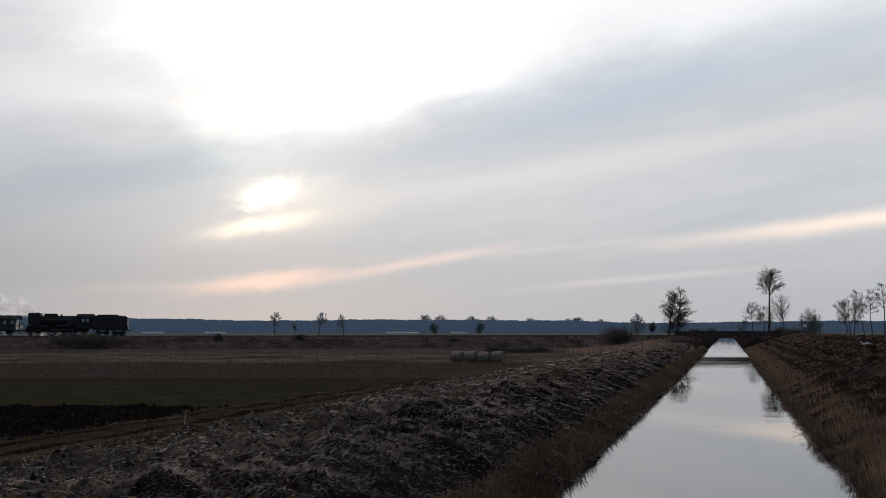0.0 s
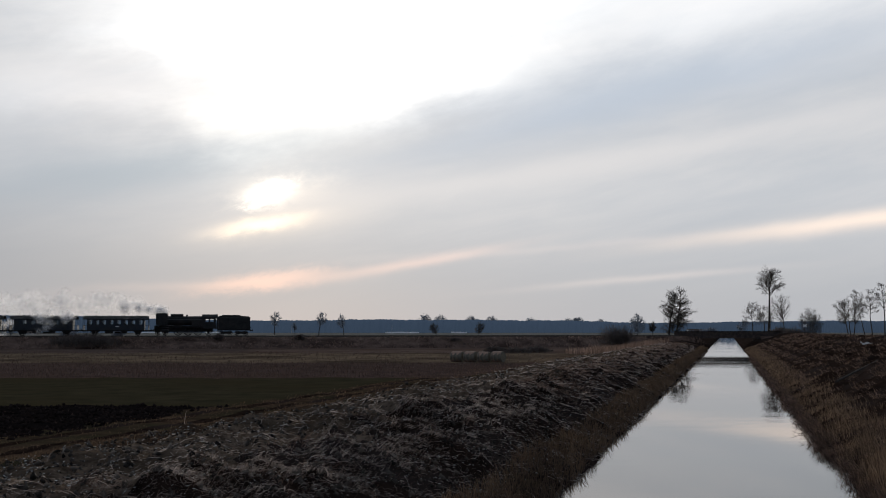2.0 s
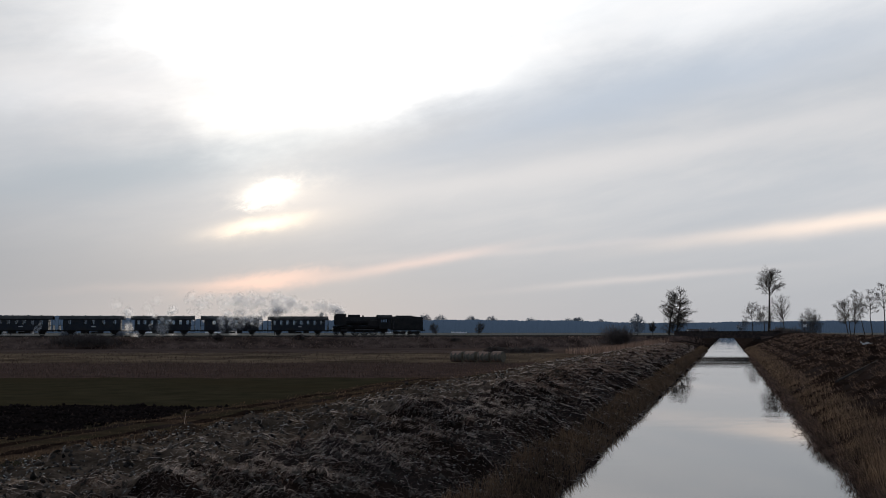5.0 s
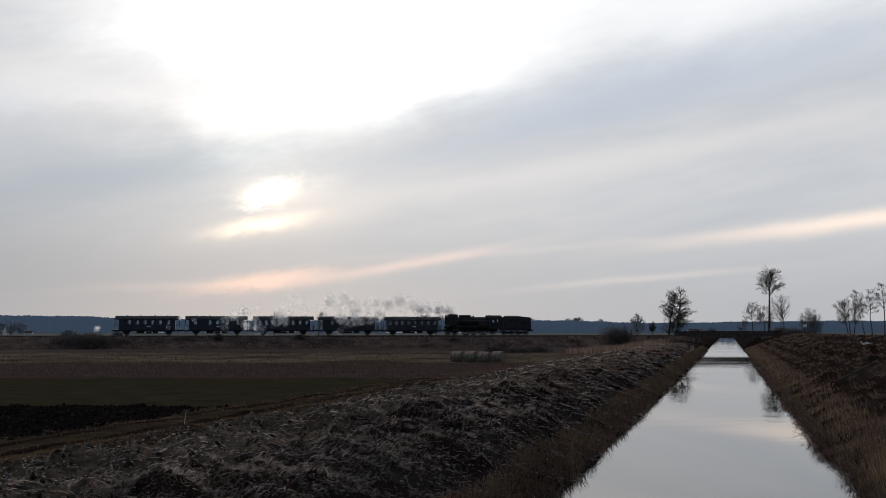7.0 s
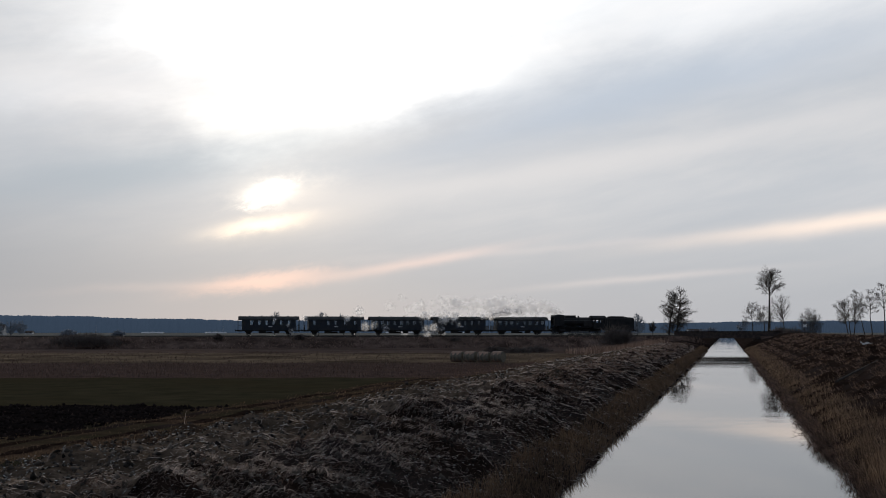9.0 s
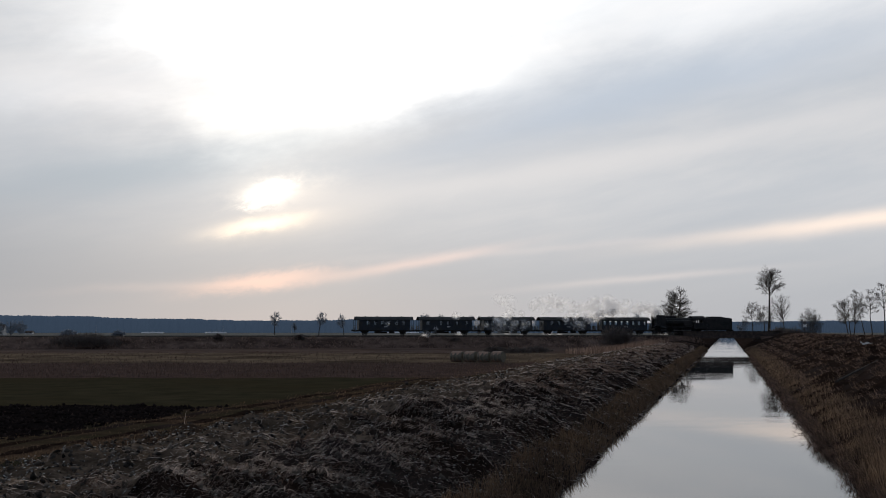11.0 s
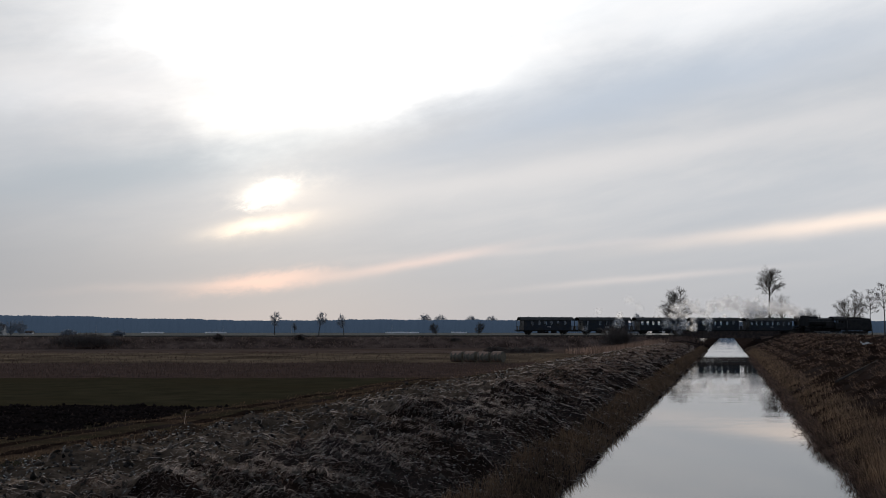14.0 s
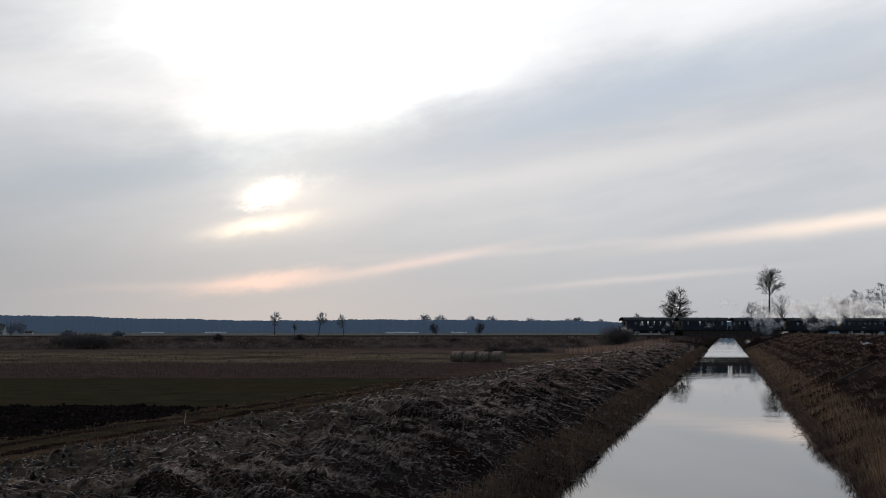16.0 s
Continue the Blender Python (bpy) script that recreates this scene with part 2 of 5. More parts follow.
M_STEEL = material("rusty_girder", (0.04851, 0.0378, 0.03463), (0.1103, 0.0798, 0.06518), 1.4, 0.8, 0.2, bump=0.2)
M_STONE = material("abutment_stone", (0.03, 0.027, 0.025), (0.06, 0.054, 0.05), 1.2, 0.9, bump=0.5)
M_RAIL = material("worn_rail", (0.08, 0.06, 0.05), (0.16, 0.13, 0.11), 2.0, 0.5, 0.7)
M_SLEEPER = material("tarred_sleeper", (0.02, 0.017, 0.015), (0.05, 0.042, 0.036), 4.0, 0.9, island=0.3)
M_LOCO = material("sooty_black_paint", (0.008, 0.008, 0.009), (0.02, 0.02, 0.021), 1.6, 0.6, 0.1, bump=0.1, stain=(0.03, 0.026, 0.024), stain_scale=0.5)
M_WHEEL = material("oily_wheel_steel", (0.012, 0.011, 0.011), (0.035, 0.031, 0.029), 3.0, 0.6, 0.4)
M_ROD = material("bare_rod_steel", (0.12, 0.115, 0.11), (0.24, 0.23, 0.22), 3.0, 0.45, 0.8)
M_COACH = material("dark_green_coach_paint", (0.014, 0.020, 0.030), (0.026, 0.034, 0.048), 1.2, 0.5, bump=0.05, stain=(0.027, 0.028, 0.026), stain_scale=0.6)
M_ROOF = material("weathered_grey_roof", (0.035, 0.036, 0.037), (0.075, 0.074, 0.072), 1.0, 0.8, bump=0.2, stain=(0.03, 0.028, 0.028), stain_scale=0.4)
M_UNDER = material("sooty_underframe", (0.010, 0.010, 0.010), (0.028, 0.025, 0.023), 2.5, 0.85)
M_WHITE = material("white_paint", (0.62, 0.62, 0.62), (0.8, 0.8, 0.8), 5.0, 0.6)
M_BALE = material("pale_bale_wrap", (0.253, 0.165, 0.122), (0.432, 0.281, 0.212), 2.2, 0.75, bump=0.3, stain=(0.18, 0.111, 0.0774), stain_scale=0.9)
M_HAY = material("weathered_hay", (0.10, 0.09, 0.07), (0.2, 0.18, 0.14), 4.0, 0.95, bump=0.5)
M_STEAM = steam_material("grey_white_steam", 0.165, 0.93)
M_WISP = steam_material("thin_steam_veil", 0.11, 0.9)
# bluish colour and faint emission stand in for haze on the pines
M_PINE = material("haze_glow_pine_wood", (0.036, 0.0444, 0.0576), (0.048, 0.057, 0.0708), 0.02, 1.0, island=0.04, spec=0.0, glow=(0.031, 0.048, 0.076))
# paler blue-grey copy of the twigs, with distance haze in the colour
M_HAZETWIG = material("haze_grey_twigs", (0.205, 0.23, 0.27), (0.308, 0.338, 0.386), 0.2, 1.0, island=0.3)
# darker copy of the dead grass, slope shade put into its colour
M_GRASSDARK = material("shade_toned_old_grass", (0.0514, 0.034, 0.027), (0.178, 0.119, 0.0935), 0.8, 0.85, island=0.7, translucent=0.15)
M_CHIP = material("white_chips", (0.5, 0.5, 0.48), (0.75, 0.74, 0.7), 2.0, 0.5, island=0.3)
M_MARGINGRASS = material("russet_grass", (0.0852, 0.056, 0.0381), (0.235, 0.153, 0.0958), 0.6, 0.8, island=0.5, translucent=0.2)
M_SCRUB = material("brown_scrub", (0.08, 0.066, 0.06), (0.16, 0.135, 0.12), 0.8, 0.95, island=0.3)
M_STUBBLE = material("dull_stubble", (0.1029, 0.07054, 0.05814), (0.2244, 0.1599, 0.1292), 0.3, 0.9, island=0.3, spec=0.0)
M_LEAK = steam_material("low_white_steam", 0.32, 0.88)
M_GLASS = glass_material()
M_PLASTER = material("pale_house_wall", (0.4, 0.39, 0.38), (0.55, 0.54, 0.52), 0.8, 0.9)
M_FILM = material("greenhouse_film", (0.7, 0.72, 0.74), (0.85, 0.86, 0.87), 0.3, 0.4, translucent=0.3)
M_TILE = material("dull_roof_tile", (0.06, 0.045, 0.04), (0.10, 0.075, 0.065), 1.0, 0.9)


# ---------------------------------------------------------------- mesh tools
class Build:
    """Collects vertices and faces of one mesh."""

    def __init__(self):
        self.v, self.f = [], []

    def box(self, x0, x1, y0, y1, z0, z1):
        n = len(self.v)
        self.v += [(x, y, z) for z in (z0, z1) for y in (y0, y1) for x in (x0, x1)]
        self.f += [tuple(n + i for i in q) for q in ((0, 2, 3, 1), (4, 5, 7, 6), (0, 1, 5, 4), (2, 6, 7, 3), (0, 4, 6, 2), (1, 3, 7, 5))]
        return self

    def tube(self, p0, p1, r0, r1=None, n=12, caps=True):
        r1 = r0 if r1 is None else r1
        p0, p1 = Vector(p0), Vector(p1)
        d = (p1 - p0).normalized()
        a = d.orthogonal().normalized()
        b = d.cross(a)
        k = len(self.v)
        for p, r in ((p0, r0), (p1, r1)):
            for i in range(n):
                w = 2 * math.pi * i / n
                self.v.append(tuple(p + (a * math.cos(w) + b * math.sin(w)) * r))
        for i in range(n):
            j = (i + 1) % n
            self.f.append((k + i, k + j, k + n + j, k + n + i))
        if caps:
            self.f.append(tuple(k + i for i in reversed(range(n))))
            self.f.append(tuple(k + n + i for i in range(n)))
        return self

    def prism(self, outline, y0, y1):
        """An outline in x and z, drawn out from y0 to y1."""
        k, n = len(self.v), len(outline)
        self.v += [(x, y0, z) for x, z in outline] + [(x, y1, z) for x, z in outline]
        self.f += [(k + i, k + (i + 1) % n, k + n + (i + 1) % n, k + n + i) for i in range(n)]
        self.f += [tuple(k + i for i in reversed(range(n))), tuple(k + n + i for i in range(n))]
        return self

    def drawn(self, section, x0, x1, shrink=1.0):
        """A section in y and z, drawn out from x0 to x1."""
        k, n = len(self.v), len(section)
        self.v += [(x0, y, z) for y, z in section] + [(x1, y * shrink, z) for y, z in section]
        self.f += [(k + i, k + (i + 1) % n, k + n + (i + 1) % n, k + n + i) for i in range(n)]
        self.f += [tuple(k + i for i in reversed(range(n))), tuple(k + n + i for i in range(n))]
        return self

    def mesh(self, name):
        me = bpy.data.meshes.new(name)
        me.from_pydata(self.v, [], self.f)
        me.update()
        return me


def fix_normals(me):
    bm = bmesh.new()
    bm.from_mesh(me)
    bmesh.ops.recalc_face_normals(bm, faces=bm.faces)
    bm.to_mesh(me)
    bm.free()


def part(name, build, mat, parent=None, label="", smooth=False):
    me = build.mesh(name) if isinstance(build, Build) else build
    if isinstance(build, Build):
        fix_normals(me)
    me.materials.append(mat)
    if smooth:
        me.shade_smooth()
    ob = new(name, me)
    if parent:
        ob.parent = parent
    return tagged(ob, label)


def thing(name, label, category, group="", kind="", m=None):
    ob = new(name)
    ob.empty_display_size = 0.3
    if m is not None:
        ob.matrix_world = m
    return tagged(ob, label, category, group, kind)


def raw_mesh(name, verts, faces):
    """A mesh out of number arrays: faces all of one size."""
    verts, faces = np.asarray(verts, dtype=np.float32), np.asarray(faces, dtype=np.int32)
    me = bpy.data.meshes.new(name)
    me.vertices.add(len(verts))
    me.vertices.foreach_set("co", verts.ravel())
    k = faces.shape[1]
    me.loops.add(faces.size)
    me.loops.foreach_set("vertex_index", faces.ravel())
    me.polygons.add(len(faces))
    me.polygons.foreach_set("loop_start", np.arange(0, faces.size, k, dtype=np.int32))
    me.update(calc_edges=True)
    me.validate()
    return me


def wave(x, y, scale, seed):
    """Cheap rolling unevenness out of sines, -1 to 1."""
    rng = np.random.RandomState(seed)
    z = np.zeros_like(x, dtype=float)
    for i in range(7):
        a, ph, k = rng.uniform(0, 6.283), rng.uniform(0, 6.283), rng.uniform(0.6, 1.8)
        z += np.sin((x * math.cos(a) + y * math.sin(a)) * k * 6.283 / scale + ph)
    return z / 3.2


# ---------------------------------------------------------------- plan
CS, CC = math.sin(radians(15.9)), math.cos(radians(15.9))      # the canal's direction
TS, TC = math.sin(radians(12.78)), math.cos(radians(12.78))    # the railway's direction
TX, TY = -62.87, 201.0                                         # head of the train at the start
SPEED, RAIL = 12.06, 2.55
WATER = -0.40


def canal(r, q):
    """Metres along the canal and to its right, to x and y."""
    return r * CS + q * CC, r * CC - q * CS


def to_canal(x, y):
    return x * CS + y * CC, x * CC - y * CS


def to_track(x, y):
    dx, dy = x - TX, y - TY
    return dx * TC + dy * TS, dy * TC - dx * TS


def track(s, n=0.0, z=0.0):
    return TX + s * TC - n * TS, TY + s * TS + n * TC, z


# where the railway crosses the canal's middle
_k = TC * CC - TS * CS
S_BRIDGE = -(TX * CC - TY * CS) / _k
SKEW = math.tan(radians(28.7))


def ground_height(x, y, rough=1.0):
    x, y = np.asarray(x, float), np.asarray(y, float)
    r, q = to_canal(x, y)
    s, n = to_track(x, y)
    # the waterline wanders a little
    q = q + (0.16 * wave(r, q * 0, 9.0, 41) + 0.07 * wave(r, q * 0, 2.7, 42)) * np.where(abs(q) < 7, 1, 0.3)
    far = np.clip((n + 4) / 8, 0, 1)
    prof = np.interp(q, [-60, -19.5, -15.5, -11.8, -8.3, -6.3, -3.95, -3.1, 2.3, 2.95, 5.0, 8.5, 12.5, 17, 40, 80],
                     [0, 0, 0.6, 1.2, 1.15, 0.62, -0.42, -1.2, -1.2, -0.42, 0.35, 1.65, 2.9, 3.0, 1.2, 0.6])
    keep = np.where(prof > 0, 1 - 0.75 * far, 1.0)
    prof = prof * keep
    # slopes run up to the bridge ends
    spill = np.interp(abs(q + 0.4), [3.45, 6.6, 9.5, 14], [-0.42, 1.6, 1.75, 0.0])
    prof = np.where(abs(n) < 9, np.maximum(prof, (spill + 1.2) * np.clip((9 - abs(n)) / 5, 0, 1) - 1.2), prof)
    dry = np.clip((prof + 0.35) / 0.3, 0, 1)
    on_bank = np.exp(-((q + 10) / 7.5) ** 2) + np.exp(-((q - 10) / 6.0) ** 2)
    near = np.clip(1.4 - r / 260, 0.25, 1)
    z = prof + dry * rough * near * (on_bank * (0.13 * wave(x, y, 4.2, 11) + 0.10 * wave(x, y, 1.5, 12) + 0.065 * wave(x, y, 0.75, 17)) + 0.03 * wave(x, y, 6.0, 13))
    z += dry * 0.10 * wave(x, y, 19.0, 14) * on_bank
    # broken ridge on the left shoulder
    z += dry * np.exp(-((q + 9.0) / 1.5) ** 2) * 0.16 * wave(x, y, 2.6, 15) * near
    plough = (q < -23) & (y > 33) & (y < 47.5)
    z += np.where(plough, 0.10 * wave(x, y, 1.6, 16), 0)
    return z


def zone(x, y):
    """0 bank, 1 margin, 2 ploughed, 3 green, 4 maize stubble, 5 straw, 6 fallow, 7 meadow, 8 gravelly crown of the bank."""
    r, q = to_canal(x, y)
    s, n = to_track(x, y)
    wob = 0.5 * wave(x, y, 9, 21)
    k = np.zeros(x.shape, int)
    k[(q < -12.9 + wob)] = 1
    k[(q > -12.7 + 1.2 * wob) & (q < -9.0 + 0.9 * wob + 0.5 * wave(x, y, 2.2, 22)) & (y < 150)] = 8
    f = q < -23 + 0.7 * wob
    # wheel ruts along the field edge
    for a in (-20.3, -22.0):
        k[(abs(q - a - 0.25 * wob) < 0.32) & (y < 90)] = 0
    k[f & (y > 34 + wob * 0.5)] = 2
    k[f & (y > 47.6 + wob * 0.3)] = 3
    k[f & (y > 76 + wob) | (q < -19) & (y > 76 + wob)] = 4
    k[(q < -17) & (y > 111 + wob * 3)] = 5
    k[(q < -17) & (y > 158 + wob * 3)] = 6
    k[(q > 15)] = 1
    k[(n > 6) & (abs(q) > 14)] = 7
    return k


def build_ground():
    def graded(stops):
        out = []
        for a, b, d in stops:
            out += list(np.arange(a, b, d))
        return np.array(out)

    qs = graded([(-4000, -900, 250), (-900, -300, 40), (-300, -120, 8), (-120, -50, 2.5), (-50, -24, 0.8), (-24, 16, 0.22), (16, 40, 1.2), (40, 120, 8), (120, 900, 60), (900, 4001, 250)])
    rs = graded([(-120, 6, 6), (6, 50, 0.22), (50, 70, 0.4), (70, 130, 0.7), (130, 280, 1.6), (280, 500, 10), (500, 1500, 60), (1500, 4601, 200)])
    R, Q = np.meshgrid(rs, qs, indexing="ij")
    X, Y = canal(R, Q)
    Z = ground_height(X, Y)
    nr, nq = R.shape
    idx = np.arange(nr * nq).reshape(nr, nq)
    faces = np.stack([idx[:-1, :-1], idx[:-1, 1:], idx[1:, 1:], idx[1:, :-1]], -1).reshape(-1, 4)
    verts = np.stack([X, Y, Z], -1).reshape(-1, 3)
    me = raw_mesh("ground", verts, faces)
    cen = verts[faces].mean(1)
    if me.polygons[0].normal.z < 0:
        me.flip_normals()
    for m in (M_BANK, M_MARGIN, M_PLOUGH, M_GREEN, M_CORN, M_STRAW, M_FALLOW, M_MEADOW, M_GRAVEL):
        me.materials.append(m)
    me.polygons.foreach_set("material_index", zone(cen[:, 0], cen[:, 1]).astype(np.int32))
    me.shade_smooth()
    tagged(new("ground", me), "flat dark farmland with grassy canal banks and field strips", "ground", kind="structure")

    w = Build()
    pts = [canal(-120, -4.6), canal(-120, 4.2), canal(900, 4.2), canal(900, -4.6)]
    w.v = [(x, y, WATER) for x, y in pts]
    w.f = [(0, 1, 2, 3)]
    me = w.mesh("water")
    me.materials.append(M_WATER)
    tagged(new("water", me), "still grey canal water mirroring the evening sky", "water", kind="structure")


build_ground()


# ---------------------------------------------------------------- railway
def build_railway():
    sec_n = [-8.2, -6.6, -5.2, -3.9, -2.75, -1.75, -1.6, 1.6, 1.75, 2.75, 5.2, 8.2]
    sec_z = [-0.1, 0.6, 1.22, 1.83, 2.22, 2.24, 2.36, 2.36, 2.24, 2.22, 1.15, -0.1]
    for a, b, nm in ((S_BRIDGE - 420, S_BRIDGE - 8.7, "embankment_west"), (S_BRIDGE + 8.0, S_BRIDGE + 420, "embankment_east")):
        ss = np.arange(a, b + 0.01, (b - a) / 420)
        S, K = np.meshgrid(ss, np.arange(len(sec_n)), indexing="ij")
        n, z = np.array(sec_n)[K], np.array(sec_z)[K]
        # the ends stand parallel to the canal
        S = S + n * SKEW * np.clip(1 - abs(S - S_BRIDGE) / 60, 0, 1)
        x, y = TX + S * TC - n * TS, TY + S * TS + n * TC
        edge = np.isin(K, [1, 2, 3])
        z = z + np.where(edge, 0.16 * wave(x, y, 5.0, 31) + 0.08 * wave(x, y, 2.0, 32), 0)
        idx = np.arange(S.size).reshape(S.shape)
        faces = np.stack([idx[:-1, :-1], idx[1:, :-1], idx[1:, 1:], idx[:-1, 1:]], -1).reshape(-1, 4)
        me = raw_mesh(nm, np.stack([x, y, z], -1).reshape(-1, 3), faces)
        me.materials.append(M_EMBANK)
        me.materials.append(M_BALLAST)
        col = np.tile(np.arange(len(sec_n) - 1), len(ss) - 1)
        me.polygons.foreach_set("material_index", ((col >= 5) & (col <= 7)).astype(np.int32))
        me.shade_smooth()
        tagged(new(nm, me), "low brown grassy railway embankment with a ballast top", "embankment", kind="structure")

    tr = thing("railway_track", "single railway track on dark ballast", "railway track", kind="structure", m=Matrix.Translation(track(0, 0, 0)) @ pose(0, 0, 0, 0, 0, 12.78))
    for side in (-0.75, 0.75):
        b = Build()
        b.drawn([(side - 0.07, 2.39), (side + 0.07, 2.39), (side + 0.07, 2.41), (side + 0.012, 2.43), (side + 0.012, 2.50), (side + 0.036, 2.51),
                 (side + 0.036, RAIL), (side - 0.036, RAIL), (side - 0.036, 2.51), (side - 0.012, 2.50), (side - 0.012, 2.43), (side - 0.07, 2.41)], S_BRIDGE - 400, S_BRIDGE + 400)
        part("rail", b, M_RAIL, tr, "worn steel rail")
    b = Build()
    for i in range(-380, 420):
        x = S_BRIDGE + i * 0.65
        b.box(x - 0.13, x + 0.13, -1.28, 1.28, 2.25, 2.39)
    me = b.mesh("sleepers")
    tagged(part("sleepers", me, M_SLEEPER, tr), kind="stuff")

    br = thing("railway_bridge", "dark riveted plate girder railway bridge over the canal", "bridge", m=Matrix.Translation(track(S_BRIDGE, 0, 0)) @ pose(0, 0, 0, 0, 0, 12.78))
    for side in (-2.25, 2.25):
        g = Build()
        g.box(-12.2, 12.2, side - 0.02, side + 0.02, 1.86, 3.36)
        part("girder_web", g, M_STEEL, br)
        g = Build()
        g.box(-12.3, 12.3, side - 0.19, side + 0.19, 3.36, 3.42)
        g.box(-12.3, 12.3, side - 0.19, side + 0.19, 1.80, 1.86)
        part("girder_flange", g, M_STEEL, br)
        for i in range(17):
            g = Build()
            x = -12 + i * 1.5
            d = -1 if side < 0 else 1
            g.prism([(x - 0.05, 1.86), (x + 0.05, 1.86), (x + 0.05, 3.36), (x - 0.05, 3.36)], side + d * 0.021, side + d * 0.15)
            part("stiffener", g, M_STEEL, br)
    g = Build()
    g.box(-12.2, 12.2, -2.2, 2.2, 2.10, 2.24)
    part("deck", g, M_STEEL, br)
    for i in range(9):
        g = Build()
        g.box(-8 + i * 2 - 0.08, -8 + i * 2 + 0.08, -2.2, 2.2, 1.84, 2.09)
        part("cross_beam", g, M_STEEL, br)
    for d, face in ((-1, -8.3), (1, 7.6)):
        g = Build()
        g.v = [(face + y * SKEW + o, y, z) for o in (0, d * 1.6) for y in (-2.6, 2.6) for z in (-1.3, 1.82)]
        g.f = [(0, 1, 3, 2), (4, 6, 7, 5), (0, 4, 5, 1), (2, 3, 7, 6), (1, 5, 7, 3), (0, 2, 6, 4)]
        part("abutment", g, M_STONE, br, "weathered masonry abutment")
        for e in (-1, 1):
            g = Build()
            x0 = face + e * 2.6 * SKEW
            g.v = [(x0 + d * x, e * (2.62 + o), z) for x, z in ((0.02, -1.2), (0.02, 1.8), (4.0, 1.8), (4.0, 0.6)) for o in (0, 0.4)]
            g.f = [(0, 2, 3, 1), (2, 4, 5, 3), (4, 6, 7, 5), (6, 0, 1, 7), (0, 6, 4, 2), (1, 3, 5, 7)]
            part("wing_wall", g, M_STONE, br)
    return br


build_railway()


# ---------------------------------------------------------------- train
MOVING = []      # (thing, metres behind the head of the train)
WHEELS = []      # (wheelset, x, radius)
RODS = []        # (rod, x, z, crank)


def wheelset(parent, x, r, spokes, label=""):
    """An axle with two spoked wheels; both turn together."""
    ax = Build()
    ax.tube((0, -0.72, 0), (0, 0.72, 0), 0.08, n=10)
    for side in (-0.76, 0.76):
        n = 28
        k = len(ax.v)
        for yy in (side - 0.065, side + 0.065):
            for rr in (r, r * 0.86):
                ax.v += [(rr * math.cos(6.2832 * i / n), yy, rr * math.sin(6.2832 * i / n)) for i in range(n)]
        for i in range(n):
            j = (i + 1) % n
            a, b, c, d = k, k + n, k + 2 * n, k + 3 * n
            ax.f += [(a + i, a + j, c + j, c + i), (b + j, b + i, d + i, d + j), (a + j, a + i, b + i, b + j), (c + i, c + j, d + j, d + i)]
        ax.tube((0, side - 0.08, 0), (0, side + 0.08, 0), 0.17, n=12)
        for i in range(spokes):
            w = 6.2832 * i / spokes
            ax.tube((0.12 * math.cos(w), side, 0.12 * math.sin(w)), (r * 0.9 * math.cos(w), side, r * 0.9 * math.sin(w)), 0.045, n=5)
    ob = part("wheelset", ax, M_WHEEL, parent, label)
    ob.location = (x, 0, r)
    WHEELS.append((ob, x, r))
    return ob


def buffers(parent, x, d, z=1.05):
    for y in (-0.88, 0.88):
        b = Build()
        b.tube((x, y, z), (x + d * 0.42, y, z), 0.09, n=10)
        b.tube((x + d * 0.42, y, z), (x + d * 0.50, y, z), 0.20, n=14)
        part("buffer", b, M_UNDER, parent)
    b = Build()
    b.tube((x, 0, z - 0.05), (x + d * 0.45, 0, z - 0.09), 0.05, n=6)
    part("coupling_hook", b, M_UNDER, parent)


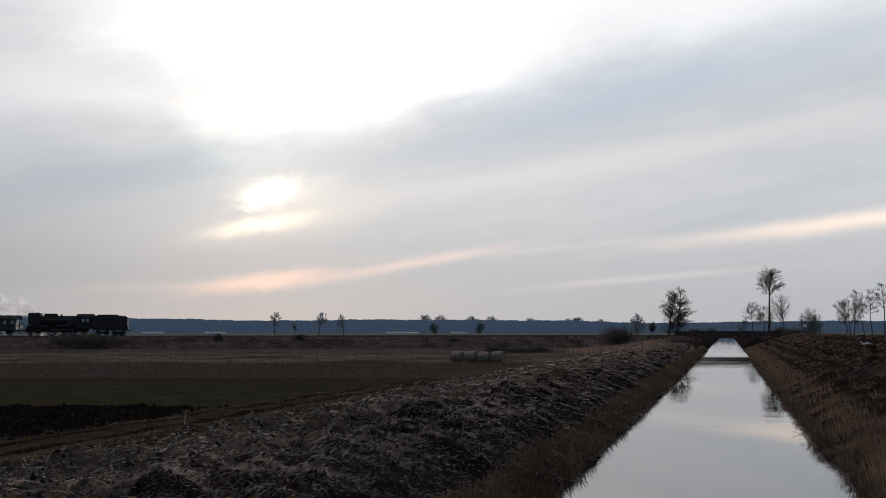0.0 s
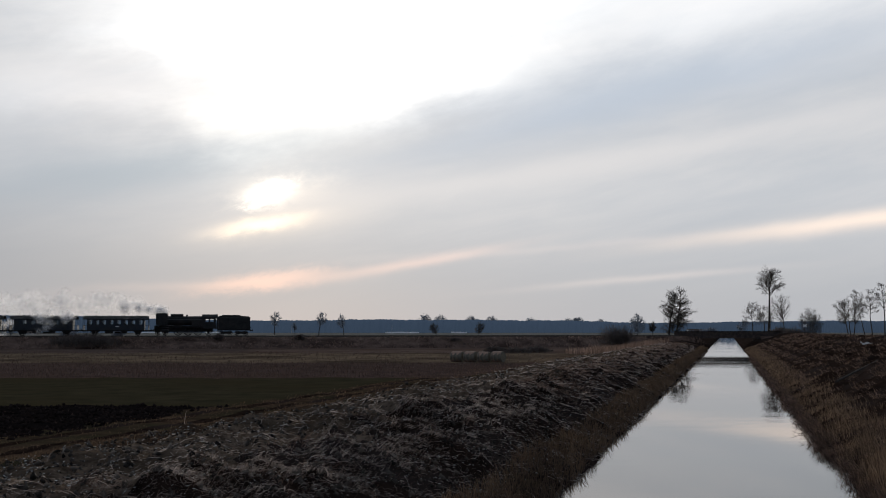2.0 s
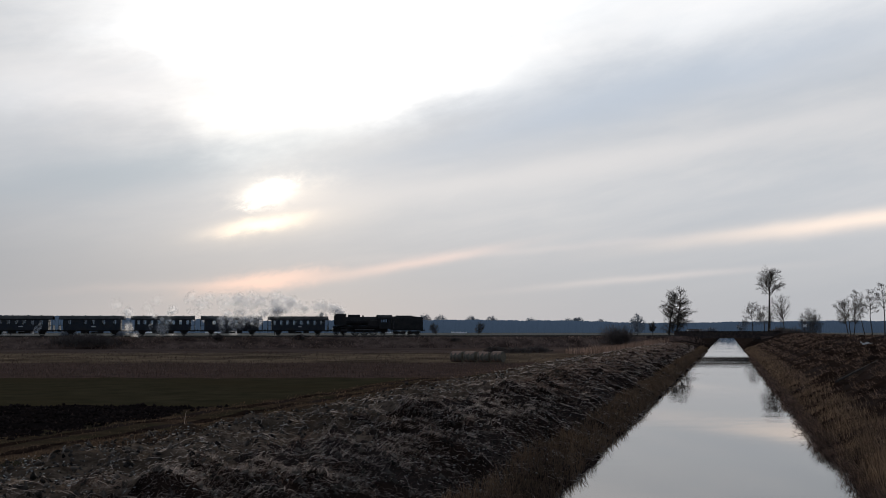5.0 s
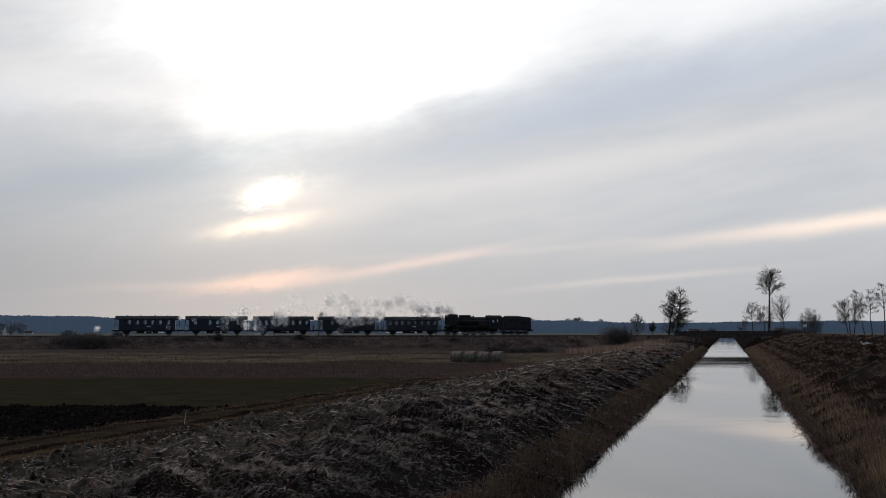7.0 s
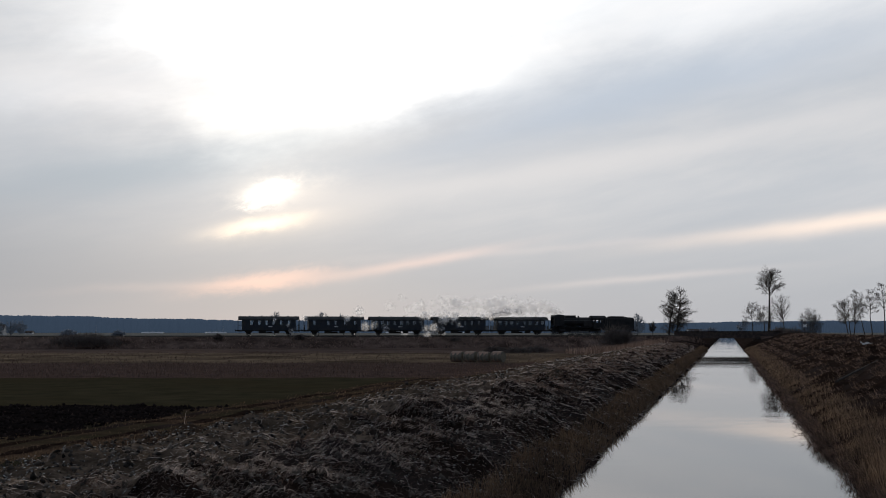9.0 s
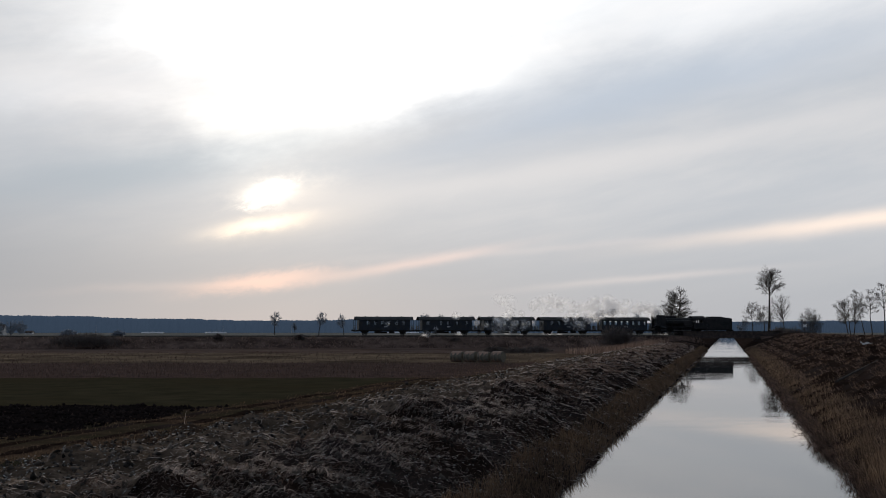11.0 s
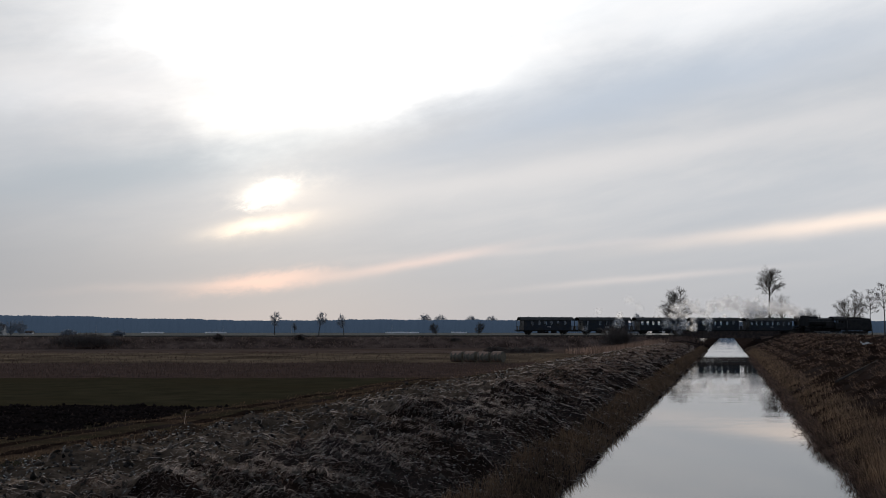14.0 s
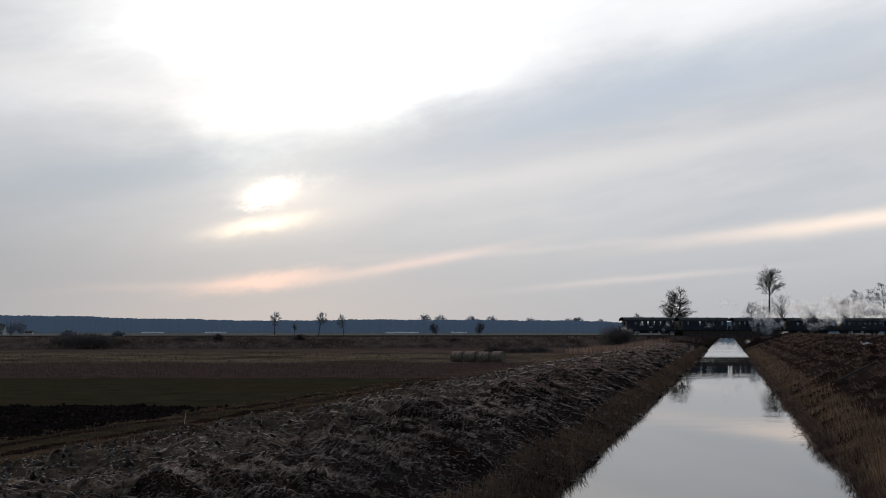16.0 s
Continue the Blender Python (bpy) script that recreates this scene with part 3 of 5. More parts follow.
def build_tender():
    t = thing("tender", "tall sooty black coal tender running ahead of its engine", "tender")
    MOVING.append((t, 0.0))
    b = Build()
    w = 1.48
    b.drawn([(-w, 1.25), (w, 1.25), (w, 3.55), (w - 0.12, 3.78), (-w + 0.12, 3.78), (-w, 3.6)], -7.3, -0.55)
    part("tank", b, M_LOCO, t)
    b = Build()
    b.prism([(-6.9, 3.72), (-0.7, 3.72), (-0.8, 3.9), (-2.0, 3.98), (-3.0, 4.10), (-4.4, 4.10), (-5.2, 4.0), (-6.8, 4.0)], -1.25, 1.25)
    part("coal_bunker", b, M_LOCO, t, "heaped coal between raised bunker sides")
    rng = random.Random(5)
    b = Build()
    for i in range(150):
        x, y = rng.uniform(-6.2, -2.6), rng.uniform(-1.0, 1.0)
        r = rng.uniform(0.06, 0.14)
        b.tube((x, y, 3.95), (x + rng.uniform(-.1, .1), y + rng.uniform(-.1, .1), 4.1 + r * 0.8), r, r * 0.5, 5)
    part("coal", b, M_LOCO, t, "loose lumps of coal")
    b = Build()
    b.box(-7.1, -0.5, -1.3, 1.3, 1.02, 1.25)
    b.box(-0.56, -0.45, -1.4, 1.4, 0.85, 1.25)
    part("underframe", b, M_UNDER, t)
    for xs in ((-1.45, -3.15), (-4.55, -6.25)):
        for y in (-1.02, 1.02):
            b = Build()
            x1, x0 = xs
            b.prism([(x0 - 0.45, 0.62), (x0 + 0.3, 0.36), (x1 - 0.3, 0.36), (x1 + 0.45, 0.62), (x1 + 0.35, 0.85), (x0 - 0.35, 0.85)], y - 0.05, y + 0.05)
            part("bogie_frame", b, M_UNDER, t)
        for x in xs:
            wheelset(t, x, 0.5, 10)
    for y in (-1.3, 1.3):
        b = Build()
        for z in (0.45, 0.8):
            b.box(-6.95, -6.5, y - 0.18, y + 0.18, z, z + 0.04)
        b.box(-6.97, -6.93, y - 0.18, y + 0.18, 0.45, 1.1)
        part("step", b, M_UNDER, t)
    buffers(t, -0.5, 1)
    for y in (-0.9, 0.9):
        b = Build()
        b.tube((-0.52, y, 1.6), (-0.38, y, 1.6), 0.13, n=12)
        part("lamp", b, M_LOCO, t, "unlit round lamp")
    for y in (-1.5, 1.5):
        b = Build()
        b.tube((-6.85, y, 1.4), (-6.85, y, 3.2), 0.02, n=6)
        part("handrail", b, M_ROD, t)


def build_locomotive():
    t = thing("steam_locomotive", "sooty black steam locomotive pushed back to front behind its tender", "locomotive")
    MOVING.append((t, 0.0))
    # boiler, firebox and smokebox
    b = Build()
    b.tube((-10.0, 0, 2.98), (-16.7, 0, 2.98), 0.95, n=28)
    part("boiler", b, M_LOCO, t, smooth=False)
    b = Build()
    b.drawn([(-1.0, 1.5), (1.0, 1.5), (1.02, 2.9), (0.85, 3.55), (0.5, 3.85), (0, 3.95), (-0.5, 3.85), (-0.85, 3.55), (-1.02, 2.9)], -12.2, -9.95)
    part("firebox", b, M_LOCO, t)
    b = Build()
    b.tube((-16.7, 0, 2.98), (-18.6, 0, 2.98), 0.99, n=28)
    b.tube((-18.6, 0, 2.98), (-18.8, 0, 2.98), 0.87, 0.7, n=28)
    part("smokebox", b, M_LOCO, t)
    b = Build()
    b.tube((-17.75, 0, 3.9), (-17.75, 0, 4.15), 0.36, 0.30, 18, False)
    b.tube((-17.75, 0, 4.15), (-17.75, 0, 4.58), 0.30, 0.36, 18, False)
    b.tube((-17.75, 0, 3.92), (-17.75, 0, 3.96), 0.3, n=18)
    part("chimney", b, M_LOCO, t)
    b = Build()
    b.drawn([(-0.42, 3.75), (0.42, 3.75), (0.42, 4.2), (0.25, 4.36), (-0.25, 4.36), (-0.42, 4.2)], -16.4, -13.9)
    part("dome_casing", b, M_LOCO, t)
    b = Build()
    b.tube((-13.2, 0, 3.8), (-13.2, 0, 4.22), 0.2, 0.16, 10)
    b.tube((-13.2, 0.3, 3.75), (-13.2, 0.3, 4.12), 0.07, 0.07, 8)
    part("safety_valve", b, M_LOCO, t)
    for y in (-1, 1):
        b = Build()
        b.prism([(-16.95, 2.1), (-19.1, 2.1), (-19.22, 2.6), (-19.22, 4.3), (-19.05, 4.48), (-17.05, 4.48), (-16.95, 4.35)], y * 1.32 - 0.015, y * 1.32 + 0.015)
        part("smoke_deflector", b, M_LOCO, t)
        b = Build()
        b.box(-19.3, -10.0, y * 1.45 - 0.28, y * 1.45 + 0.1, 2.02, 2.07)
        part("running_board", b, M_LOCO, t)
        b = Build()
        b.tube((-16.75, y * 1.02, 0.98), (-18.05, y * 1.02, 0.98), 0.38, n=18)
        b.tube((-16.7, y * 1.02, 1.55), (-18.1, y * 1.02, 1.55), 0.21, n=14)
        part("cylinder", b, M_LOCO, t)
        b = Build()
        b.tube((-10.1, y * 1.0, 3.2), (-19.0, y * 1.03, 3.2), 0.025, n=6)
        part("handrail", b, M_ROD, t)
        b = Build()
        b.box(-16.6, -10.4, y * 1.1 - 0.04, y * 1.1 + 0.04, 1.55, 1.75)
        part("valve_gear_frame", b, M_UNDER, t)
        b = Build()
        b.tube((-10.6, y * 1.2, 1.72), (-13.4, y * 1.2, 1.72), 0.24, n=14)
        part("air_tank", b, M_LOCO, t)
        b = Build()
        b.box(-15.6, -14.3, y * 1.2 - 0.16, y * 1.2 + 0.16, 1.5, 2.02)
        part("sandbox", b, M_LOCO, t)
        b = Build()
        b.box(-19.55, -8.0, y * 0.52 - 0.05, y * 0.52 + 0.05, 0.75, 1.98)
        part("main_frame", b, M_UNDER, t)
    b = Build()
    b.box(-19.65, -19.5, -1.4, 1.4, 0.85, 1.3)
    b.prism([(-19.6, 1.3), (-18.4, 2.02), (-18.4, 2.07), (-19.6, 1.4)], -1.1, 1.1)
    part("buffer_beam", b, M_LOCO, t)
    buffers(t, -19.6, -1)
    # cab with side windows cut through
    b = Build()
    b.box(-10.0, -7.3, -1.4, 1.4, 1.35, 1.45)
    cab = part("cab", b, M_LOCO, t)
    for y in (-1.46, 1.46):
        b = Build()
        y0, y1 = y - 0.02, y + 0.02
        b.box(-10.0, -7.45, y0, y1, 1.45, 2.75)
        b.box(-10.0, -7.45, y0, y1, 3.35, 3.75)
        for a, c in ((-10.0, -9.5), (-8.85, -8.6), (-7.9, -7.45)):
            b.box(a, c, y0, y1, 2.75, 3.35)
        part("side_sheet", b, M_LOCO, cab)
    b = Build()
    b.box(-10.02, -9.96, -1.44, 1.44, 1.5, 2.9)
    part("front_sheet", b, M_LOCO, cab)
    b = Build()
    arc = [(1.55 * math.sin(radians(a)), 3.05 + 1.28 * math.cos(radians(a))) for a in range(-70, 71, 10)]
    b.drawn(arc + [(y * 0.97, z - 0.06) for y, z in reversed(arc)], -10.25, -7.05)
    part("roof", b, M_LOCO, cab)
    b = Build()
    b.box(-7.44, -7.33, -1.4, 1.4, 1.5, 2.6)
    part("canvas_screen", b, M_UNDER, cab)
    for y in (-1.35, 1.35):
        b = Build()
        b.box(-7.8, -7.4, y - 0.15, y + 0.15, 0.5, 0.55)
        b.box(-7.8, -7.4, y - 0.15, y + 0.15, 0.9, 0.95)
        b.box(-7.42, -7.38, y - 0.15, y + 0.15, 0.5, 1.4)
        part("step", b, M_UNDER, cab)
    for x in (-11.0, -12.95, -14.9):
        wheelset(t, x, 0.875, 14, "large spoked driving wheels")
    wheelset(t, -8.9, 0.6, 10)
    wheelset(t, -17.6 + 0.2, 0.5, 10)
    wheelset(t, -18.9, 0.5, 10)
    for y in (-0.93, 0.93):
        b = Build()
        b.box(-1.95, 1.95, y - 0.035, y + 0.035, -0.06, 0.06)
        for x in (-1.95, 0, 1.95):
            b.tube((x, y - 0.06, 0), (x, y + 0.06, 0), 0.13, n=12)
        rod = part("coupling_rod", b, M_ROD, t, "bare steel coupling rod")
        RODS.append((rod, -12.95, 0.875, 0.31))


def build_coach(name, label, windows, x_head):
    """A two-axle coach with open end platforms. windows: places along the body, in metres from its leading end."""
    t = thing(name, label, "railway coach", "coaches of the train")
    L0, L1 = -1.35, -12.25        # the closed body
    W = 1.45
    for y in (-W, W):
        d = 1 if y > 0 else -1
        b = Build()
        ya, yb = sorted((y, y - d * 0.05))
        b.box(L1, L0, ya, yb, 1.12, 2.25)
        b.box(L1, L0, ya, yb, 3.08, 3.26)
        edges = [L0] + [e for x, w in windows for e in (-x + w / 2, -x - w / 2)] + [L1]
        for i in range(0, len(edges), 2):
            b.box(edges[i + 1], edges[i], ya, yb, 2.25, 3.08)
        part("side_wall", b, M_COACH, t)
        for x, w in windows:
            b = Build()
            yo = y + d * 0.012
            a0, a1 = sorted((yo - 0.012, yo + 0.012))
            for q in ((-x - w / 2 - 0.05, -x + w / 2 + 0.05, 2.20, 2.25), (-x - w / 2 - 0.05, -x + w / 2 + 0.05, 3.08, 3.13),
                      (-x - w / 2 - 0.05, -x - w / 2, 2.25, 3.08), (-x + w / 2, -x + w / 2 + 0.05, 2.25, 3.08)):
                b.box(q[0], q[1], a0, a1, q[2], q[3])
            fr = part("window_frame", b, M_UNDER, t)
            b = Build()
            b.box(-x - w / 2, -x + w / 2, y - d * 0.035, y - d * 0.029, 2.25, 3.08)
            part("pane", b, M_GLASS, fr)
        b = Build()
        b.box(L1 - 0.02, L0 + 0.02, min(y, y + d * 0.02), max(y, y + d * 0.02), 2.04, 2.09)
        part("waist_rail", b, M_COACH, t)
        b = Build()
        b.box(-13.05, -0.55, y - 0.06 - d * 0.1, y + 0.06 - d * 0.1, 0.86, 1.12)
        part("solebar", b, M_UNDER, t)
        b = Build()
        b.box(-10.1, -3.4, y - d * 0.2 - 0.2, y - d * 0.2 + 0.2, 0.42, 0.46)
        part("footboard", b, M_UNDER, t)
        for x in (-2.67, -10.87):
            b = Build()
            b.prism([(x - 0.75, 0.86), (x - 0.2, 0.3), (x + 0.2, 0.3), (x + 0.75, 0.86)], y - d * 0.42 - 0.03, y - d * 0.42 + 0.03)
            b.box(x - 0.14, x + 0.14, y - d * 0.42 - 0.1, y - d * 0.42 + 0.1, 0.36, 0.66)
            b.box(x - 0.7, x + 0.7, y - d * 0.42 - 0.05, y - d * 0.42 + 0.05, 0.7, 0.76)
            part("axle_guard", b, M_UNDER, t)
        for x in (-1.35, -12.25):
            s = 1 if x > -6 else -1
            b = Build()
            xo = x + s * 0.78
            b.tube((xo, y - d * 0.05, 1.1), (xo, y - d * 0.05, 3.3), 0.035, n=6)
            b.tube((x + s * 0.1, y - d * 0.05, 2.0), (xo, y - d * 0.05, 2.0), 0.03, n=6)
            part("platform_post", b, M_UNDER, t)
            b = Build()
            b.box(min(x, x + s * 0.75), max(x, x + s * 0.75), y - d * 0.05 - 0.14, y - d * 0.05 + 0.14, 0.45, 0.49)
            b.box(min(x, x + s * 0.75), max(x, x + s * 0.75), y - d * 0.05 - 0.14, y - d * 0.05 + 0.14, 0.78, 0.82)
            part("platform_step", b, M_UNDER, t)
    for x, s in ((L0, 1), (L1, -1)):
        b = Build()
        xa, xb = sorted((x, x - s * 0.05))
        b.box(xa, xb, -1.39, -0.35, 1.12, 3.3)
        b.box(xa, xb, 0.35, 1.39, 1.12, 3.3)
        b.box(xa, xb, -0.35, 0.35, 2.95, 3.3)
        part("end_wall", b, M_COACH, t)
        b = Build()
        xa, xb = sorted((x - s * 0.01, x - s * 0.04))
        b.box(xa, xb, -0.35, 0.35, 1.12, 2.2)
        b.box(xa, xb, -0.35, -0.22, 2.2, 2.95)
        b.box(xa, xb, 0.22, 0.35, 2.2, 2.95)
        part("end_door", b, M_COACH, t)
        b = Build()
        xo = x + s * 0.78
        b.box(min(xo, xo + 0.04), max(xo, xo + 0.04), -1.4, -0.4, 1.14, 2.02)
        part("platform_railing", b, M_COACH, t)
        b = Build()
        b.box(min(xo, xo + 0.04), max(xo, xo + 0.04), 0.4, 1.4, 1.14, 2.02)
        part("platform_railing", b, M_COACH, t)
        b = Build()
        for y in (-0.4, 0.4):
            b.tube((xo, y, 1.14), (xo, y, 2.1), 0.025, n=6)
        b.box(min(xo, xo + s * 0.45), max(xo, xo + s * 0.45), -0.4, 0.4, 1.08, 1.12)
        part("gangway_plate", b, M_UNDER, t)
    b = Build()
    arc = [(1.52 * math.sin(radians(a)) / math.sin(radians(62)), 3.24 + 0.74 * (math.cos(radians(a)) - math.cos(radians(62))) / (1 - math.cos(radians(62)))) for a in range(-62, 63, 8)]
    b.drawn(arc + [(y * 0.98, z - 0.05) for y, z in reversed(arc)], -13.0, -0.6)
    part("roof", b, M_ROOF, t, "weathered grey arched roof")
    for y in (-1.53, 1.53):
        b = Build()
        b.box(-13.0, -0.6, y - 0.03, y + 0.03, 3.2, 3.27)
        part("gutter", b, M_UNDER, t)
    for x in (-2.9, -5.4, -8.2, -10.7):
        b = Build()
        b.tube((x, 0.0, 3.93), (x, 0.0, 4.05), 0.1, n=10)
        b.tube((x, 0.0, 4.05), (x, 0.0, 4.09), 0.17, 0.12, 10)
        part("roof_vent", b, M_UNDER, t)
    b = Build()
    b.box(-13.05, -0.55, -1.4, 1.4, 1.06, 1.12)
    part("floor", b, M_UNDER, t)
    b = Build()
    b.box(-13.1, -13.0, -1.4, 1.4, 0.8, 1.12)
    part("buffer_beam", b, M_UNDER, t)
    b = Build()
    b.box(-0.6, -0.5, -1.4, 1.4, 0.8, 1.12)
    part("buffer_beam", b, M_UNDER, t)
    for x, w in ((-5.2, 1.1), (-8.1, 1.5)):
        b = Build()
        b.box(x - w / 2, x + w / 2, -1.2, -0.5, 0.45, 0.86)
        part("battery_box", b, M_UNDER, t)
    b = Build()
    b.tube((-6.0, 0.5, 0.62), (-7.2, 0.5, 0.62), 0.2, n=12)
    part("air_tank", b, M_UNDER, t)
    # rows of bench backs inside
    for i in range(6):
        x = -2.4 - i * 1.7
        b = Build()
        for y in (-0.85, 0.85):
            b.box(x - 0.03, x + 0.03, y - 0.5, y + 0.5, 1.12, 2.12)
            b.box(x - 0.45, x + 0.45, y - 0.5, y + 0.5, 1.5, 1.56)
        part("bench", b, M_UNDER, t)
    buffers(t, -0.5, 1)
    buffers(t, -13.1, -1)
    for x in (-2.67, -10.87):
        wheelset(t, x, 0.5, 9)
    b = Build()
    b.box(-6.9, -6.1, -1.466, -1.462, 1.75, 1.87)
    part("destination_board", b, M_WHITE, t, "small pale board")
    MOVING.append((t, x_head))
    return t


build_tender()
build_locomotive()
EIGHT = [(2.0, 0.6), (3.4, 0.6), (4.8, 0.62), (6.2, 0.62), (7.6, 0.62), (9.0, 0.62), (10.3, 0.6), (11.6, 0.6)]
SIX = [(2.7, 0.55), (4.3, 0.55), (5.85, 0.55), (7.25, 0.55), (8.7, 0.55), (10.3, 0.62)]
FEW = [(2.5, 0.55), (4.6, 0.55), (6.6, 0.5), (8.1, 0.5), (11.0, 0.55)]
PITCH = 13.57
for i, (win, lab) in enumerate(((EIGHT, "dark green coach with eight windows behind the engine"), (SIX, "dark green two-axle coach wrapped in steam"),
                                (EIGHT, "dark green two-axle coach with many windows"), (FEW, "dark blue-green coach with few lit-through windows"),
                                (SIX, "last dark green coach with six windows"))):
    build_coach("railway_coach", lab, win, -20.08 - i * PITCH)


# ---------------------------------------------------------------- steam
def puff_mesh(rng, stretch):
    """A billow of vapour: lumpy shells one inside another, each thin enough to see through."""
    bm = bmesh.new()
    bmesh.ops.create_icosphere(bm, subdivisions=3, radius=1.0)
    co = np.array([v.co[:] for v in bm.verts])
    tri = np.array([[v.index for v in f.verts] for f in bm.faces])
    bm.free()
    lump = np.ones(len(co))
    for k, amount in ((1.7, 0.42), (3.4, 0.26), (7.0, 0.13)):
        off = Vector(rng.uniform(-50, 50, 3))
        lump += amount * np.array([1.6 * noise.noise(Vector(c) * k * 0.6 + off) for c in co])
    vs, fs = [], []
    for i, size in enumerate((1.0, 0.74, 0.46)):
        vs.append(co * (lump * size)[:, None] * np.array(stretch))
        fs.append(tri + i * len(co))
    me = raw_mesh("puff", np.concatenate(vs), np.concatenate(fs))
    me.shade_smooth()
    return me


PUFFS = []       # (puff, rows of its path along the track)
CHIMNEY = -17.75


def build_steam():
    """Steam leaves the chimney and then hangs over the track in still air while the train runs on below it. Each puff comes up
    from under the engine, swells out with the others, thins and sinks away behind or before the coaches."""
    rng = np.random.RandomState(44)
    at = Matrix.Translation(track(0, 0, RAIL)) @ pose(0, 0, 0, 0, 0, 12.78)
    plume = thing("steam_plume", "long white and grey steam plume hanging over the track", "steam", m=at)
    low = thing("low_steam", "torn white steam drifting down over the coach sides", "steam", m=at)
    dense = [puff_mesh(rng, (1.15, 1.0, 0.85)) for _ in range(6)]
    white = [puff_mesh(rng, (0.95, 0.7, 1.05)) for _ in range(6)]
    veil = [puff_mesh(rng, (1.4, 1.0, 0.9)) for _ in range(4)]
    for meshes, m in ((dense, M_STEAM), (white, M_LEAK), (veil, M_WISP)):
        for me in meshes:
            me.materials.append(m)

    def puff(parent, meshes, size, born, life, places, out):
        """places: (age, s, n, z) after leaving the chimney; out: the side on which it sinks."""
        if born + life + 0.8 < 0 or born > 16:
            return
        s0 = SPEED * born + CHIMNEY
        spin, turn = rng.uniform(-22, 22), rng.uniform(0, 360)
        path = [(-0.14, 0.0, 0.0, -8.0), (0.0, 0.0, 0.0, 4.5)] + places + [(life + 0.25, places[-1][1], out, places[-1][3] * 0.6), (life + 0.75, places[-1][1], out, -8.0)]
        ages = np.array([q[0] for q in path])
        inside = [0.0] + [born + q for q in ages if 0.02 < born + q < 15.98] + [16.0]
        rows = []
        for t in inside:
            k = [float(np.interp(t - born, ages, [q[i] for q in path])) for i in (1, 2, 3)]
            rows.append((t, pose(s0 + k[0], k[1], k[2], 0, turn + spin * t, 0)))
        ob = tagged(new("puff", meshes[rng.randint(len(meshes))]), kind="stuff")
        ob.parent = parent
        ob.scale = (size, size, size)
        PUFFS.append((ob, rows))

    t = -5.0
    while t < 16:
        # the engine's beat: thick puffs and thinner spells
        beat = 0.5 + 0.5 * math.sin(t * 6.2832 / 0.95 + 0.8 * math.sin(t * 1.7))
        t += rng.uniform(0.012, 0.03) + 0.016 * (1 - beat)
        life = rng.uniform(1.5, 2.9)
        sx, sn, sz = rng.normal() * 0.9, rng.normal() * 0.7, rng.normal() * 0.7
        top = 1.9 + 0.75 * beat + sz + (1.0 if rng.uniform() < 0.10 * beat else 0)
        drift = rng.uniform(0.3, 1.1)
        places = [(a, -0.6 * min(a, 0.5) + sx * min(1, 0.6 + a) + drift * a, sn * min(1, a), 4.55 + max(-0.1, top * (1 - math.exp(-(a + 0.05) / 0.42))) - 0.2 * max(0, a - 1)) for a in (0.12, 0.3, 0.6, 1.1, life)]
        puff(plume, dense, rng.uniform(0.75, 1.5), t, life, places, 3.0)
        if rng.uniform() < 0.16:
            life = rng.uniform(2.4, 4.2)
            up = rng.uniform(0.6, 3.6)
            places = [(0.3, sx, sn, 5.2), (0.8, sx + 0.5, sn, 4.6 + up * 0.6), (life, sx + drift * life, sn, 4.6 + up)]
            puff(plume, veil, rng.uniform(0.9, 1.5), t, life, places, 3.0)
        # gusts carry some of it down before the coaches
        gust = math.sin(t * 6.2832 / 1.55 + 1.1 * math.sin(t * 0.9))
        if gust > -0.1 and rng.uniform() < 0.8:
            life = rng.uniform(2.0, 4.3)
            z = rng.uniform(0.8, 4.9)
            x = rng.normal() * 0.75
            places = [(0.35, x, -0.5, 5.3), (1.0, x, -1.0, 5.2), (1.5, x, -2.2, 0.5 * (z + 4.6)), (2.0, x + 0.3, -2.4, z), (max(life, 2.1), x + 0.8, -2.5, z + 0.3)]
            puff(low, white, rng.uniform(0.6, 1.35), t, max(life, 2.1), places, -2.6)
    # a few scraps hanging about the far coaches
    for i in range(40):
        t = rng.uniform(-7, 13)
        life = rng.uniform(5.0, 6.4)
        x, z = rng.normal() * 0.8, rng.uniform(0.9, 3.6)
        places = [(0.4, x, 0.5, 5.4), (1.5, x, 2.2, 4.4), (4.0, x, 2.2, 3.0), (4.5, x, -2.2, z), (life, x + 0.5, -2.4, z)]
        puff(low, white, rng.uniform(0.4, 0.8), t, life, places, -2.6)


build_steam()


# ---------------------------------------------------------------- trees and scrub
def branch_mesh(limbs, sides=4):
    """Tapered limbs, each given by two ends and two radii."""
    p0, p1 = np.array([l[0] for l in limbs]), np.array([l[1] for l in limbs])
    r0, r1 = np.array([l[2] for l in limbs]), np.array([l[3] for l in limbs])
    d = p1 - p0
    d /= np.linalg.norm(d, axis=1)[:, None] + 1e-9
    a = np.cross(d, np.array([0.31, 0.77, 0.55]))
    a /= np.linalg.norm(a, axis=1)[:, None] + 1e-9
    b = np.cross(d, a)
    rings = []
    for p, r in ((p0, r0), (p1, r1)):
        for i in range(sides):
            w = 6.2832 * i / sides
            rings.append(p + (a * math.cos(w) + b * math.sin(w)) * r[:, None])
    v = np.stack(rings, 1).reshape(-1, 3)
    base = np.arange(len(limbs))[:, None] * 2 * sides
    f = np.concatenate([np.stack([base[:, 0] + i, base[:, 0] + (i + 1) % sides, base[:, 0] + sides + (i + 1) % sides, base[:, 0] + sides + i], 1) for i in range(sides)])
    return v, f


